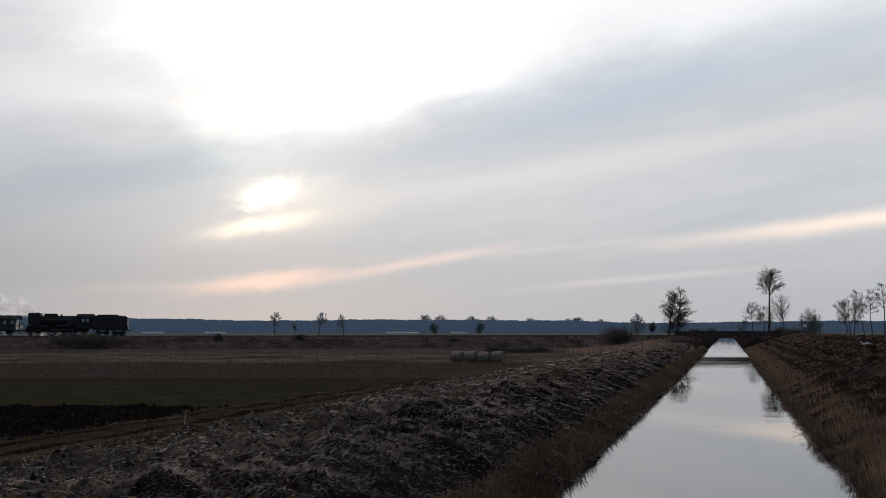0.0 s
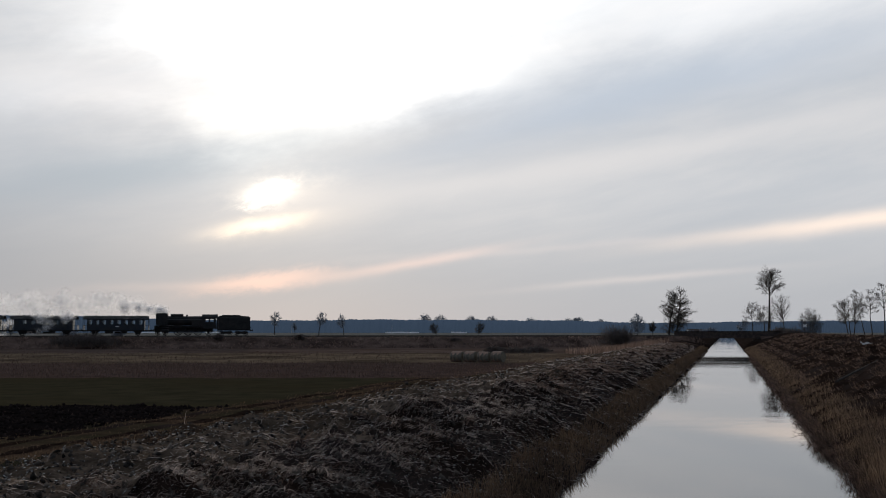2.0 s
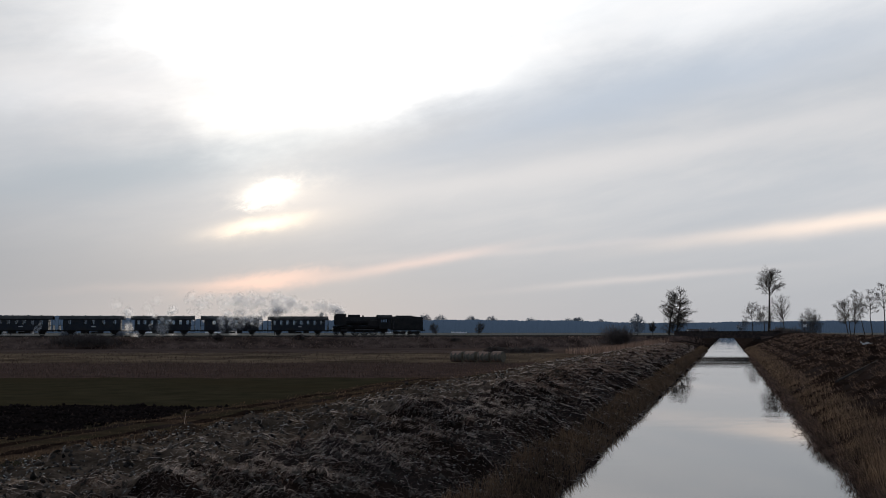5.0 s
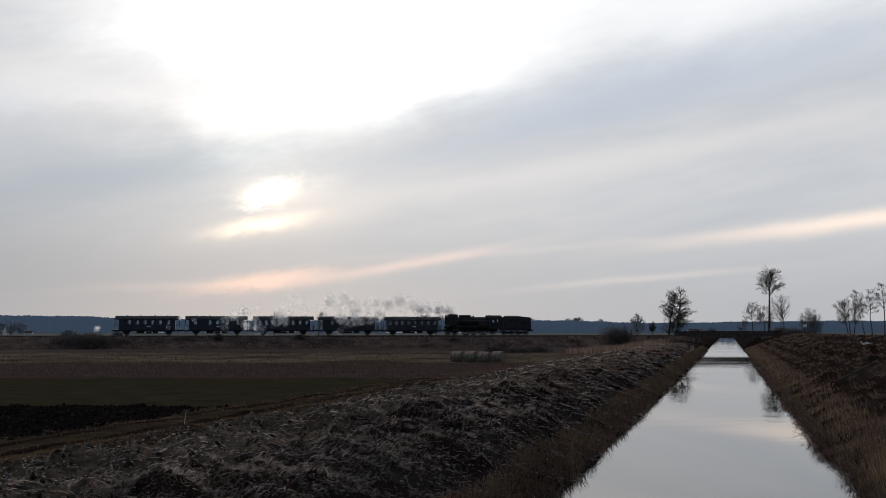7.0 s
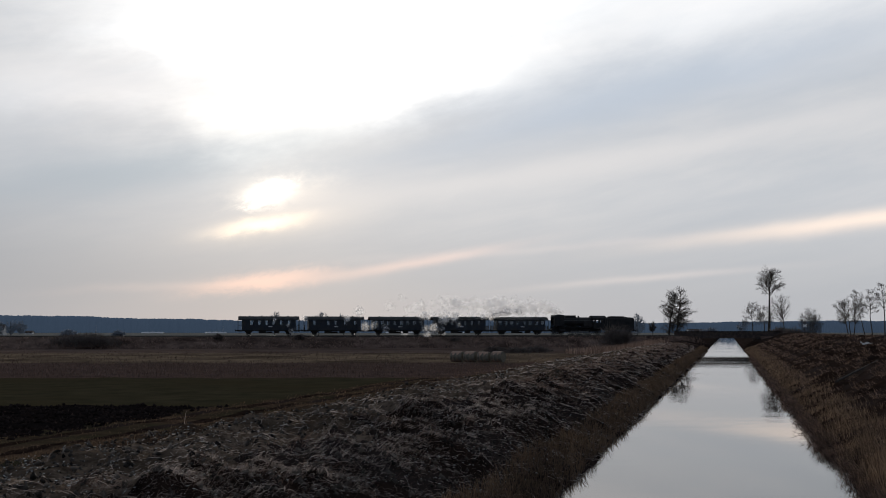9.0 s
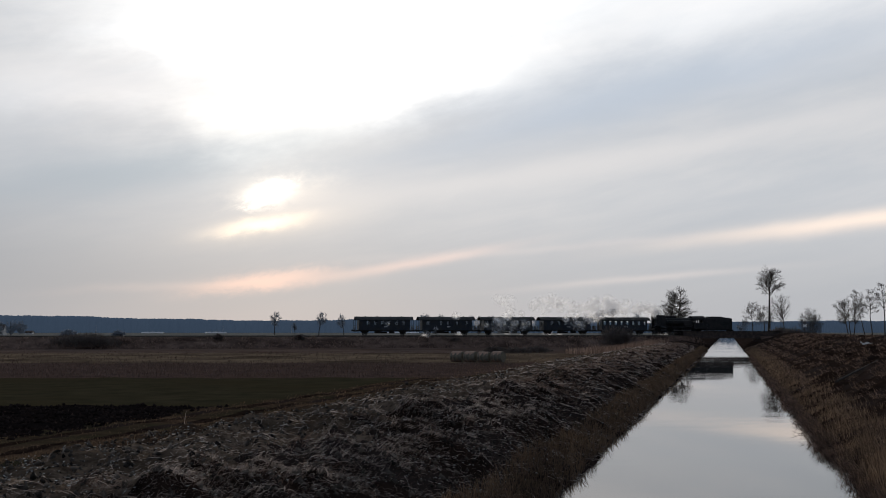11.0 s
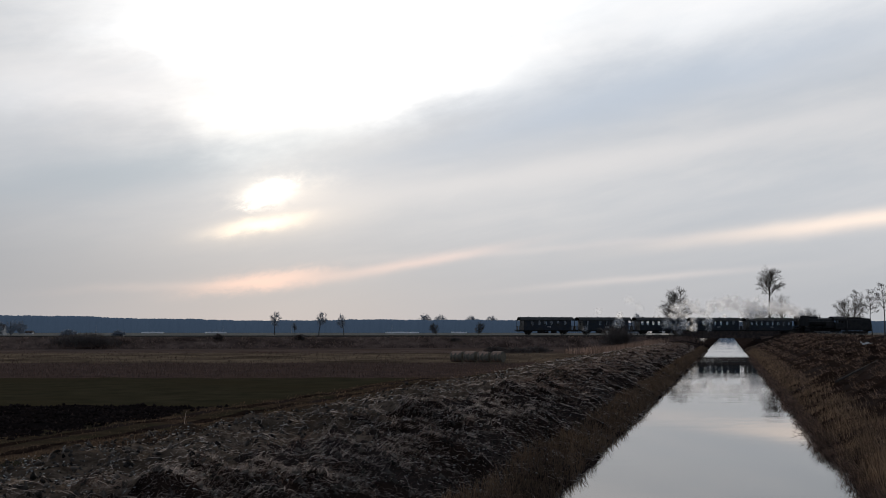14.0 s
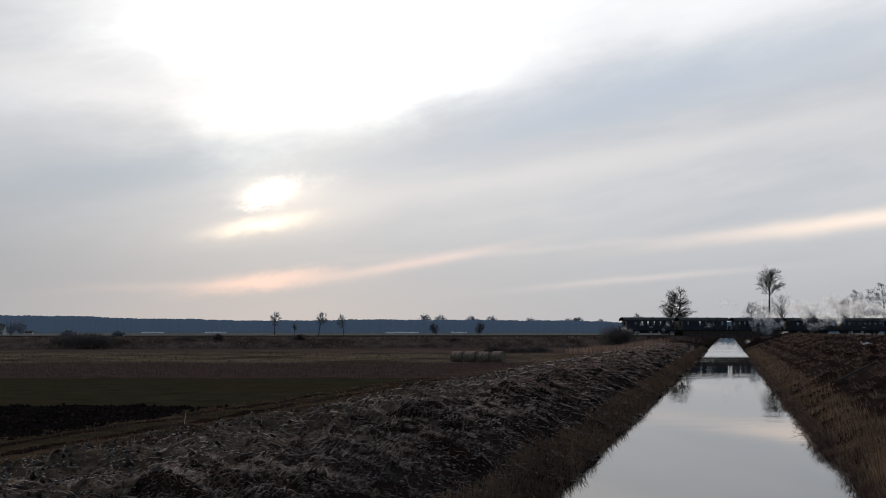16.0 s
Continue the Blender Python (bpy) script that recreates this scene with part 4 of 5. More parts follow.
def grow(rng, p, d, length, r, depth, limbs, spread, up, thin, fork=(2, 4), droop=0.0):
    """Branches that fork again and again."""
    n = 3 if depth > 1 else 2
    q = np.array(p, float)
    d = np.array(d, float)
    for i in range(n):
        d = d + rng.normal(size=3) * 0.13 + np.array([0, 0, up * 0.12 - droop * 0.1])
        d /= np.linalg.norm(d)
        e = q + d * length / n
        ra, rb = r * (1 - 0.4 * i / n), r * (1 - 0.4 * (i + 1) / n)
        limbs.append((q, e, max(ra, thin), max(rb, thin)))
        q = e
        if depth > 0:
            for _ in range(rng.randint(fork[0], fork[1]) if i == n - 1 else rng.randint(1, fork[1] - 1)):
                side = rng.normal(size=3)
                side -= d * side.dot(d)
                side /= np.linalg.norm(side)
                nd = d * (1 - spread * rng.uniform(0.4, 0.8)) + side * spread * rng.uniform(0.6, 1.1)
                grow(rng, q, nd / np.linalg.norm(nd), length * rng.uniform(0.5, 0.72), r * 0.52, depth - 1, limbs, spread, up, thin, fork, droop)


def crown_tree(name, label, x, y, height, seed, rx, cz, rz, mains=60, clear=0.3, lean=0.0, stems=1, splay=0.2, rise=0.5, twig=0.09, thick=0.018, thin=0.016, group="", low=0, squash=1.0, pear=0.0, wander=0.06, clumps=0):
    """A leafless tree whose boughs fill a rounded crown: rx and rz its half width and half height, cz its middle, as shares of the height."""
    rng = np.random.RandomState(seed)
    z = float(ground_height(np.array([x]), np.array([y]))[0]) - 0.1
    t = thing(name, label, "tree", group, m=Matrix.Translation((x, y, z)))
    axes = []
    for k in range(stems):
        off = 0 if stems == 1 else k - (stems - 1) / 2
        p = np.array([off * 0.2, rng.normal() * 0.15 * (stems > 1), 0.0])
        d = np.array([lean + off * splay, rng.normal() * 0.05, 1.0])
        top = height * (cz + rz * 0.85) * (1 if stems == 1 else rng.uniform(0.8, 1.0))
        n, limbs, nodes = 14, [], [p]
        r = height * thick / (1 if stems == 1 else 1.4)
        for i in range(n):
            d = d / np.linalg.norm(d)
            e = p + d * top / n
            limbs.append((p, e, r * (1 - 0.93 * i / n) + thin, r * (1 - 0.93 * (i + 1) / n) + thin))
            p = e
            nodes.append(p)
            d = d + np.array([rng.normal() * wander - (lean + off * splay) * 0.05, rng.normal() * 0.05, 0.05])
        v, f = branch_mesh(limbs, 7)
        part("trunk", raw_mesh("trunk", v, f), M_BARK, t)
        axes.append(np.array(nodes))
    crown = []
    mid = np.array([np.mean([a[int(len(a) * 0.8)][0] for a in axes]), 0, cz * height])
    size = np.array([rx, rx * squash, rz]) * height
    tufts = rng.normal(size=(max(clumps, 1), 3))
    tufts *= (rng.uniform(0.2, 1, len(tufts)) ** 0.4 / np.linalg.norm(tufts, axis=1))[:, None]
    for j in range(mains + low):
        u = rng.normal(size=3)
        u *= rng.uniform(0.15, 1) ** 0.4 / np.linalg.norm(u)
        if clumps:
            u = tufts[j % clumps] + u * np.array([0.30, 0.30, 0.16])
        c, sz = (mid, size) if j < mains else (np.array([0, 0, height * (clear - 0.10)]), np.array([rx * 0.75, rx * 0.75, 0.14]) * height)
        goal = c + u * sz * np.array([1 - pear * u[2], 1 - pear * u[2], 1])
        axis = min(axes, key=lambda a: abs(a[:, 0] - goal[0])[len(a) // 2:].min())
        za = max((clear - 0.2 * (j >= mains)) * height, goal[2] - rise * math.hypot(goal[0] - c[0], goal[1]) - 0.06 * height)
        base = np.array([np.interp(za, axis[:, 2], axis[:, i]) for i in range(3)])
        bend = base * 0.45 + goal * 0.55 + rng.normal(size=3) * 0.025 * height + np.array([0, 0, -0.02 * height * (rise > 0.3)])
        r = 0.0045 * height
        crown += [(base, bend, r + thin, r * 0.6 + thin), (bend, goal, r * 0.6 + thin, thin)]
        out = (goal - c) / sz
        for q in (0.25, 0.5, 0.75, 0.92, 1.0):
            at = bend + (goal - bend) * q
            for _ in range(3):
                d = out * 0.7 + rng.normal(size=3) * 0.6 + np.array([0, 0, rise * 0.7])
                d /= np.linalg.norm(d) + 1e-6
                ln = twig * height * rng.uniform(0.4, 1.0)
                e = at + d * ln
                crown.append((at, e, thin * 0.9, thin * 0.6))
                for _ in range(2):
                    d2 = d + rng.normal(size=3) * 0.55
                    m = at + d * ln * rng.uniform(0.3, 0.8)
                    crown.append((m, m + d2 * ln * 0.5, thin * 0.7, thin * 0.45))
    v, f = branch_mesh(crown, 3)
    # crowns from 660 m out take the haze-tinted twig colour
    part("crown", raw_mesh("crown", v, f), M_TWIG if y < 660 else M_HAZETWIG, t)
    return t


def forked_tree(name, label, x, y, height, seed, start, reach, mains=14, lean=0.0, thick=0.02, thin=0.015, spread=0.5, up=0.5, depth=3, top=0.86, wide=0.8, group=""):
    """A leafless tree whose trunk breaks up into limbs that fork again and again. start and top: where the limbs leave the trunk,
    as shares of the height; reach: length of a limb in metres; wide: how far the limbs lean out."""
    rng = np.random.RandomState(seed)
    z = float(ground_height(np.array([x]), np.array([y]))[0]) - 0.1
    t = thing(name, label, "tree", group, m=Matrix.Translation((x, y, z)))
    n, p, d = 16, np.zeros(3), np.array([lean, 0.0, 1.0])
    limbs, nodes, r = [], [np.zeros(3)], height * thick
    for i in range(n):
        d = d / np.linalg.norm(d)
        e = p + d * height * top / n
        limbs.append((p, e, r * (1 - 0.85 * i / n), r * (1 - 0.85 * (i + 1) / n)))
        p = e
        nodes.append(p)
        d = d + np.array([rng.normal() * 0.06, rng.normal() * 0.05, 0.08])
    v, f = branch_mesh(limbs, 8)
    part("trunk", raw_mesh("trunk", v, f), M_BARK, t)
    nodes, crown = np.array(nodes), []
    for j in range(mains):
        u = (j + rng.uniform(0, 1)) / mains
        za = height * (start + (top - start) * u)
        base = np.array([np.interp(za, nodes[:, 2], nodes[:, i]) for i in range(3)])
        w = j * 2.4 + rng.uniform(-0.5, 0.5)
        out = wide * (1 - 0.45 * u)
        d = np.array([math.cos(w) * out, math.sin(w) * out, 0.75])
        grow(rng, base, d / np.linalg.norm(d), reach * (1 - 0.35 * u) * rng.uniform(0.8, 1.15), r * 0.36 * (1 - 0.5 * u), depth, crown, spread, up, thin, (2, 4))
    v, f = branch_mesh(crown, 3)
    # far crowns get the twig colour with haze painted in
    part("crown", raw_mesh("crown", v, f), M_TWIG if y < 660 else M_HAZETWIG, t)
    return t


def shrub(name, label, x, y, width, height, seed, count=90, thin=0.02, z0=None, group=""):
    """Many thin stems that fan out from the ground."""
    rng = np.random.RandomState(seed)
    z = float(ground_height(np.array([x]), np.array([y]))[0]) - 0.05 if z0 is None else z0
    t = thing(name, label, "shrub", group, m=Matrix.Translation((x, y, z)))
    limbs = []
    for i in range(count):
        p = np.array([rng.normal() * width * 0.24, rng.normal() * width * 0.18, 0])
        d = np.array([p[0] * 1.2 / width + rng.normal() * 0.25, rng.normal() * 0.3, 1.0])
        h = height * rng.uniform(0.45, 0.8) * (1 - 0.45 * (abs(p[0]) * 2 / width) ** 2)
        grow(rng, p, d / np.linalg.norm(d), h * 0.62, 0.03, 2, limbs, 0.45, 0.4, thin)
    v, f = branch_mesh(limbs, 3)
    # thickets from 400 m out are coloured paler for haze
    part("stem_thicket", raw_mesh("stem_thicket", v, f), M_SCRUB if y < 400 else M_HAZETWIG, t)
    return t


# beyond the canal bridge
x, y = 61.9, 272
crown_tree("alder_tree", "tall bare alder with layered twiggy crown beside the railway", x, y, 14.8, 1, 0.22, 0.58, 0.39, 170, 0.16, -0.15, clumps=34, rise=0.08, twig=0.05, thick=0.018, thin=0.011, group="pair of alders", pear=0.4)
x, y = 63.6, 274
crown_tree("alder_tree", "tall bare alder leaning away from its twin", x, y, 15.4, 12, 0.22, 0.60, 0.38, 175, 0.18, 0.13, clumps=34, rise=0.08, twig=0.05, thick=0.019, thin=0.011, group="pair of alders", pear=0.4)
x, y = 124.0, 380
forked_tree("poplar_tree", "very tall bare tree with a high rounded crown", x, y, 26.3, 3, 0.60, 4.2, 17, -0.03, thick=0.023, thin=0.02, spread=0.5, up=0.35, top=0.84, wide=0.95)
x, y = 147.0, 430
crown_tree("young_tree", "slight bare tree with a pale airy crown behind the poplar", x, y, 19.5, 33, 0.30, 0.70, 0.27, 60, 0.3, 0.03, rise=0.7, twig=0.07, thick=0.012, thin=0.012)
x, y = 136.5, 700
crown_tree("rounded_tree", "broad dense round tree on the far meadow", x, y, 15.0, 40, 0.36, 0.52, 0.46, 85, 0.1, rise=0.5, twig=0.12, thin=0.045, group="trees on the far meadow")
for x, h, y, sd in ((102.6, 13.2, 330, 4), (109.2, 12.2, 340, 5)):
    forked_tree("young_tree", "small bare tree with a spreading round crown", x, y, h, sd, 0.34, 2.3, 13, 0.0, thick=0.016, thin=0.014, spread=0.55, up=0.25, top=0.8, wide=1.2)
x, y = 110.7, 300
crown_tree("twiggy_tree", "low bushy bare tree beside the crossing", x, y, 9.6, 6, 0.36, 0.52, 0.45, 115, 0.1, stems=3, rise=1.0, twig=0.12, thin=0.014)
x, y = 118.6, 290
crown_tree("willow_tree", "bare tree with trunks spreading in a wide V", x, y, 13.2, 7, 0.35, 0.70, 0.27, 84, 0.4, stems=3, splay=0.27, rise=0.6, twig=0.075, wander=0.035)
for x, h, sd, ln in ((123.4, 15.2, 8, -0.01), (125.5, 15.8, 9, 0.02), (129.2, 18.0, 10, 0.0), (133.7, 17.0, 11, 0.0)):
    y = 292
    forked_tree("row_tree", "slender bare tree with a small uneven crown in a row", x, y, h, sd, 0.50, 1.75, 13, ln, thick=0.012, thin=0.013, spread=0.6, up=0.1, top=0.9, wide=1.0, group="row of trees")
for x, y, h, sd, cl in ((-118.1, 700, 16.5, 12, 0.4), (-89.5, 720, 17.5, 13, 0.3), (-75.5, 760, 15.5, 14, 0.35), (-118.6, 800, 10, 15, 0.3), (98.8, 470, 8.0, 28, 0.4)):
    crown_tree("field_tree", "lone bare tree on the far meadow", x, y, h, sd, 0.2, 0.7, 0.28, 30, cl, rise=1.2, twig=0.1, thin=0.06, group="trees on the far meadow")
for x, y, h, sd in ((-4.4, 640, 8.5, 16), (22.9, 640, 9.5, 17), (209.1, 700, 11, 22)):
    crown_tree("rounded_tree", "rounded twiggy tree on the far meadow", x, y, h, sd, 0.38, 0.60, 0.38, 64, 0.14, rise=0.5, twig=0.09, thin=0.04, group="trees on the far meadow")
for x, y, h, sd in ((-28.8, 1585, 29.6, 19), (198.0, 1585, 23.3, 20), (248.4, 1585, 21.7, 21), (-8.2, 1585, 28.4, 29), (217.8, 1585, 24.6, 30), (48.6, 1585, 26.8, 34), (73.8, 1585, 26.8, 37), (208.9, 1585, 23.3, 38), (140.5, 1585, 24.3, 39)):
    crown_tree("rounded_tree", "crown standing above the far wood, haze put into its pale colour", x, y, h, sd, 0.36, 0.72, 0.27, 120, 0.3, rise=0.4, twig=0.06, thin=0.07, group="trees beyond the wood")
for x, y, w, h, sd in ((-232.4, 620, 8, 5, 23), (-207.9, 640, 7, 4.2, 24), (105.8, 300, 7, 4.2, 26), (125.2, 370, 7, 5, 27), (113.9, 460, 7, 4.0, 35), (165.8, 620, 10, 6, 36)):
    shrub("dark_bush", "dense dark leafless bush at the field edge", x, y, w, h, sd, 110, 0.035 if y < 400 else 0.06, group="bushes behind the railway")
# on the near side of the embankment
for sb, nb, zb, w, h, sd, cnt in ((-8.0, -6.3, 0.5, 13.0, 3.0, 41, 260), (17.2, -4.2, 1.6, 1.6, 1.6, 42, 40), (33.5, -4.4, 1.5, 1.5, 1.6, 43, 40), (66.0, -5.0, 1.2, 2.0, 1.2, 44, 30)):
    px, py, _ = track(sb, nb)
    shrub("embankment_bush", "dark leafless scrub on the embankment slope", px, py, w, h, sd, cnt, 0.022, z0=zb, group="scrub along the embankment")
x, y = 34.3, 196
shrub("willow_bush", "dense brown willow scrub on the canal bank", x, y, 5.0, 5.6, 45, 130, 0.014)


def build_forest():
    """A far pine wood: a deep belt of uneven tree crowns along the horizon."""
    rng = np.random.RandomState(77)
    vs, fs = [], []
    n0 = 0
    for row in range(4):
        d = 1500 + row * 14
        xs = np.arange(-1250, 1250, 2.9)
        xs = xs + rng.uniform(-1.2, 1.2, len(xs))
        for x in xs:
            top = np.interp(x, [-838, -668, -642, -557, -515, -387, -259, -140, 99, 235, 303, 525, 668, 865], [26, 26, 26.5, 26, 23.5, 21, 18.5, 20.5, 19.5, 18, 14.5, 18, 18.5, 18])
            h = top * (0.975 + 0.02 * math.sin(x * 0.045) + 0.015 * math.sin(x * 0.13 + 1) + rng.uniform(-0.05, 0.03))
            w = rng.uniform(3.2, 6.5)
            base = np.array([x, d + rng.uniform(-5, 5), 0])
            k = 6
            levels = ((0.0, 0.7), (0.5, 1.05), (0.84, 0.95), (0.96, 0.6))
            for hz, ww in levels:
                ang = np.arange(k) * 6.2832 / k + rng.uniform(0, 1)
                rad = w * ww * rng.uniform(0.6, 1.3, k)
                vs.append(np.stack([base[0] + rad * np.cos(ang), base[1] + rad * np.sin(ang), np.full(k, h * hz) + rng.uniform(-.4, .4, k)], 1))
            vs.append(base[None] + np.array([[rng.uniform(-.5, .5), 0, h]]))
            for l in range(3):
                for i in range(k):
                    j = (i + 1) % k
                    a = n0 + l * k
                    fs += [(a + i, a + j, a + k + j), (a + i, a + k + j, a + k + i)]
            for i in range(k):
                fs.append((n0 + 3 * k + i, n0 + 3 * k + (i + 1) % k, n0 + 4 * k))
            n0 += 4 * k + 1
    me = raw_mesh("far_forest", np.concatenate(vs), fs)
    # distance haze comes from this material's blue tint and glow
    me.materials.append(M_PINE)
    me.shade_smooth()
    tagged(new("backdrop_forest", me), "blue-green pine wood along the horizon, haze put into its colour and glow", "forest", kind="structure")


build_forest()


# ---------------------------------------------------------------- grass, stalks, reeds
def blades(rng, x, y, length, width, direction, lean, curl=0.35, z=None, sink=0.03):
    """Curved tapering blades at those places. direction: where the tip points; lean: 0 upright, 1 lying."""
    n = len(x)
    z = ground_height(x, y) - sink if z is None else z
    up = np.sqrt(np.clip(1 - lean ** 2, 0.0, 1))
    dx, dy = np.cos(direction), np.sin(direction)
    base = np.stack([x, y, z], 1)
    d = np.stack([dx * lean, dy * lean, up], 1)
    mid = base + d * (length * 0.55)[:, None]
    l2 = np.clip(lean + curl * rng.uniform(0.2, 1.2, n), 0, 1)
    d2 = np.stack([dx * l2, dy * l2, np.sqrt(1 - l2 ** 2) - 0.35 * l2 * curl], 1)
    tip = mid + d2 * (length * 0.45)[:, None]
    a = rng.uniform(-0.9, 0.9, n)
    w = np.stack([np.cos(a), np.sin(a), rng.uniform(-0.5, 0.5, n)], 1) * (width * 0.5)[:, None]
    v = np.stack([base - w, base + w, mid - w * 0.8, mid + w * 0.8, tip - w * 0.15, tip + w * 0.15], 1).reshape(-1, 3)
    k = np.arange(n)[:, None] * 6
    f = np.concatenate([k + np.array([[0, 1, 3, 2]]), k + np.array([[2, 3, 5, 4]])])
    return v, f


def stalks(rng, x, y, length, width, lift=0.04):
    """Bent dry stalks lying about, in three crooked lengths."""
    n = len(x)
    p = np.stack([x, y, ground_height(x, y) + lift * rng.uniform(-0.3, 1.6, n)], 1)
    w0 = rng.uniform(0, 6.283, n)
    pts = [p]
    rise = rng.uniform(-0.15, 0.5, n)
    for i in range(3):
        w0 = w0 + rng.normal(0, 0.55, n)
        rise = rise - rng.uniform(-0.05, 0.45, n)
        d = np.stack([np.cos(w0), np.sin(w0), rise], 1)
        p = p + d * (length / 3)[:, None]
        p[:, 2] = np.maximum(p[:, 2], ground_height(p[:, 0], p[:, 1]) + 0.01)
        pts.append(p)
    a = rng.uniform(0, 6.283, n)
    w = np.stack([np.cos(a) * 0.6, np.sin(a) * 0.6, np.full(n, 0.8)], 1) * (width * 0.5)[:, None]
    v = np.stack([q + s * w for q in pts for s in (-1, 1)], 1).reshape(-1, 3)
    k = np.arange(n)[:, None] * 8
    f = np.concatenate([k + np.array([[2 * i, 2 * i + 1, 2 * i + 3, 2 * i + 2]]) for i in range(3)])
    return v, f


def cover(name, label, pieces, mat, category="grass"):
    vs, fs, k = [], [], 0
    for v, f in pieces:
        vs.append(v)
        fs.append(f + k)
        k += len(v)
    me = raw_mesh(name, np.concatenate(vs), np.concatenate(fs))
    me.materials.append(mat)
    return tagged(new(name, me), label, category, kind="stuff")


def along(rng, n, r0, r1, q0, q1, power=1.0):
    """Places along the canal, thicker towards the near end."""
    u = rng.uniform(0, 1, n)
    r = r0 * (r1 / r0) ** (u ** power)
    q = rng.uniform(q0, q1, n)
    return r, q


def clumped(rng, r, q, scale, seed, keep):
    x, y = canal(r, q)
    return wave(x, y, scale, seed) + 0.6 * wave(x, y, scale * 0.4, seed + 1) > rng.uniform(-1.2, 1.2, len(r)) * 0.8 + keep


def build_grass():
    rng = np.random.RandomState(9)
    bank, litter, reed, russet, chips, old = [], [], [], [], [], []
    down = math.atan2(-CS, CC)                      # towards the water from the left bank
    # left slope: matted grass hanging towards the water
    r, q = along(rng, 64000, 11, 215, -9.6, -4.1)
    ok = clumped(rng, r, q, 1.9, 51, 0.4)
    r, q = r[ok], q[ok]
    x, y = canal(r, q)
    n = len(x)
    old.append(blades(rng, x, y, rng.uniform(0.10, 0.34, n), np.maximum(0.007, r * 0.00042), down + rng.normal(0, 0.9, n), rng.uniform(0.5, 0.97, n), 0.6))
    # waterside fringe, upright
    r, q = along(rng, 12000, 17, 215, -5.3, -4.0)
    x, y = canal(r, q)
    n = len(x)
    russet.append(blades(rng, x, y, rng.uniform(0.2, 0.55, n), np.maximum(0.012, r * 0.00042), rng.uniform(0, 6.28, n), rng.uniform(0.05, 0.6, n)))
    # tussocks along the left shoulder
    r, q = along(rng, 40000, 9, 215, -11.5, -7.0)
    ok = clumped(rng, r, q, 2.0, 53, 0.45) & ((q > -9.4) | (r > 38) | (rng.uniform(0, 1, len(r)) < 0.12))
    r, q = r[ok], q[ok]
    x, y = canal(r, q)
    n = len(x)
    bank.append(blades(rng, x, y, rng.uniform(0.07, 0.26, n), np.maximum(0.006, r * 0.00042), down + rng.normal(0, 1.4, n), rng.uniform(0.3, 0.97, n), 0.7))
    # straw combed over the edge of the shoulder
    r, q = along(rng, 40000, 12, 190, -10.0, -6.6)
    ok = clumped(rng, r, q, 2.3, 81, 0.35) & ((q > -9.2) | (r > 38))
    r, q = r[ok], q[ok]
    x, y = canal(r, q)
    n = len(x)
    for sel, to in ((r < 42, litter), (r >= 42, bank)):
        m = int(sel.sum())
        to.append(blades(rng, x[sel], y[sel], rng.uniform(0.07, 0.28, m), np.maximum(0.0045, r[sel] * 0.0004), down + rng.normal(0, 1.1, m), rng.uniform(0.6, 0.99, m), 0.6, sink=-0.04))
    # dark fringe under the right bank
    r, q = along(rng, 9000, 14, 150, 2.6, 3.5)
    x, y = canal(r, q)
    n = len(x)
    old.append(blades(rng, x, y, rng.uniform(0.15, 0.45, n), np.maximum(0.012, r * 0.00045), math.pi + down + rng.normal(0, 0.7, n), rng.uniform(0.3, 0.95, n), 0.5, sink=0.0))
    # cut stalks strewn over the top
    r, q = along(rng, 100000, 9, 190, -14.0, -4.0)
    ok = clumped(rng, r, q, 1.5, 55, 0.6) & ((q > -11.0) | (r > 60) | (rng.uniform(0, 1, len(r)) < 0.28))
    r, q = r[ok], q[ok]
    x, y = canal(r, q)
    n = len(x)
    litter.append(stalks(rng, x, y, np.clip(r / 50, 0.2, 0.8) * rng.uniform(0.08, 0.6, n) ** 1.3, np.maximum(0.0035, r * 0.00045) * rng.uniform(0.4, 1.5, n)))
    # tangles on the nearest part of the slope
    r, q = along(rng, 5000, 11, 32, -10.5, -5.0)
    ok = clumped(rng, r, q, 1.3, 83, 0.2)
    x, y = canal(r[ok], q[ok])
    n = len(x)
    litter.append(stalks(rng, x, y, rng.uniform(0.06, 0.26, n), rng.uniform(0.004, 0.010, n), 0.09))
    # a few pale standing stalks near by
    r, q = along(rng, 22, 14, 60, -16.0, -8.0)
    x, y = canal(r, q)
    n = len(x)
    litter.append(blades(rng, x, y, rng.uniform(0.2, 0.45, n), np.full(n, 0.012), rng.uniform(0, 6.28, n), rng.uniform(0.02, 0.35, n), 0.2))
    # left foot of the bank and field margin
    r, q = along(rng, 36000, 16, 150, -23.2, -15.5)
    ok = clumped(rng, r, q, 2.6, 57, 0.5)
    r, q = r[ok], q[ok]
    x, y = canal(r, q)
    n = len(x)
    russet.append(blades(rng, x, y, rng.uniform(0.05, 0.17, n), np.maximum(0.010, r * 0.0004), rng.uniform(0, 6.28, n), rng.uniform(0.05, 0.8, n)))
    # thicker russet clumps at the near foot of the bank
    r, q = along(rng, 34000, 12, 60, -19.5, -12.2)
    ok = clumped(rng, r, q, 2.2, 58, 0.0)
    r, q = r[ok], q[ok]
    x, y = canal(r, q)
    n = len(x)
    russet.append(blades(rng, x, y, rng.uniform(0.05, 0.17, n), np.full(n, 0.008), rng.uniform(0, 6.28, n), rng.uniform(0.05, 0.8, n)))
    # right bank: tussocks in terraces
    r, q = along(rng, 72000, 17, 215, 4.2, 14.0)
    x, y = canal(r, q)
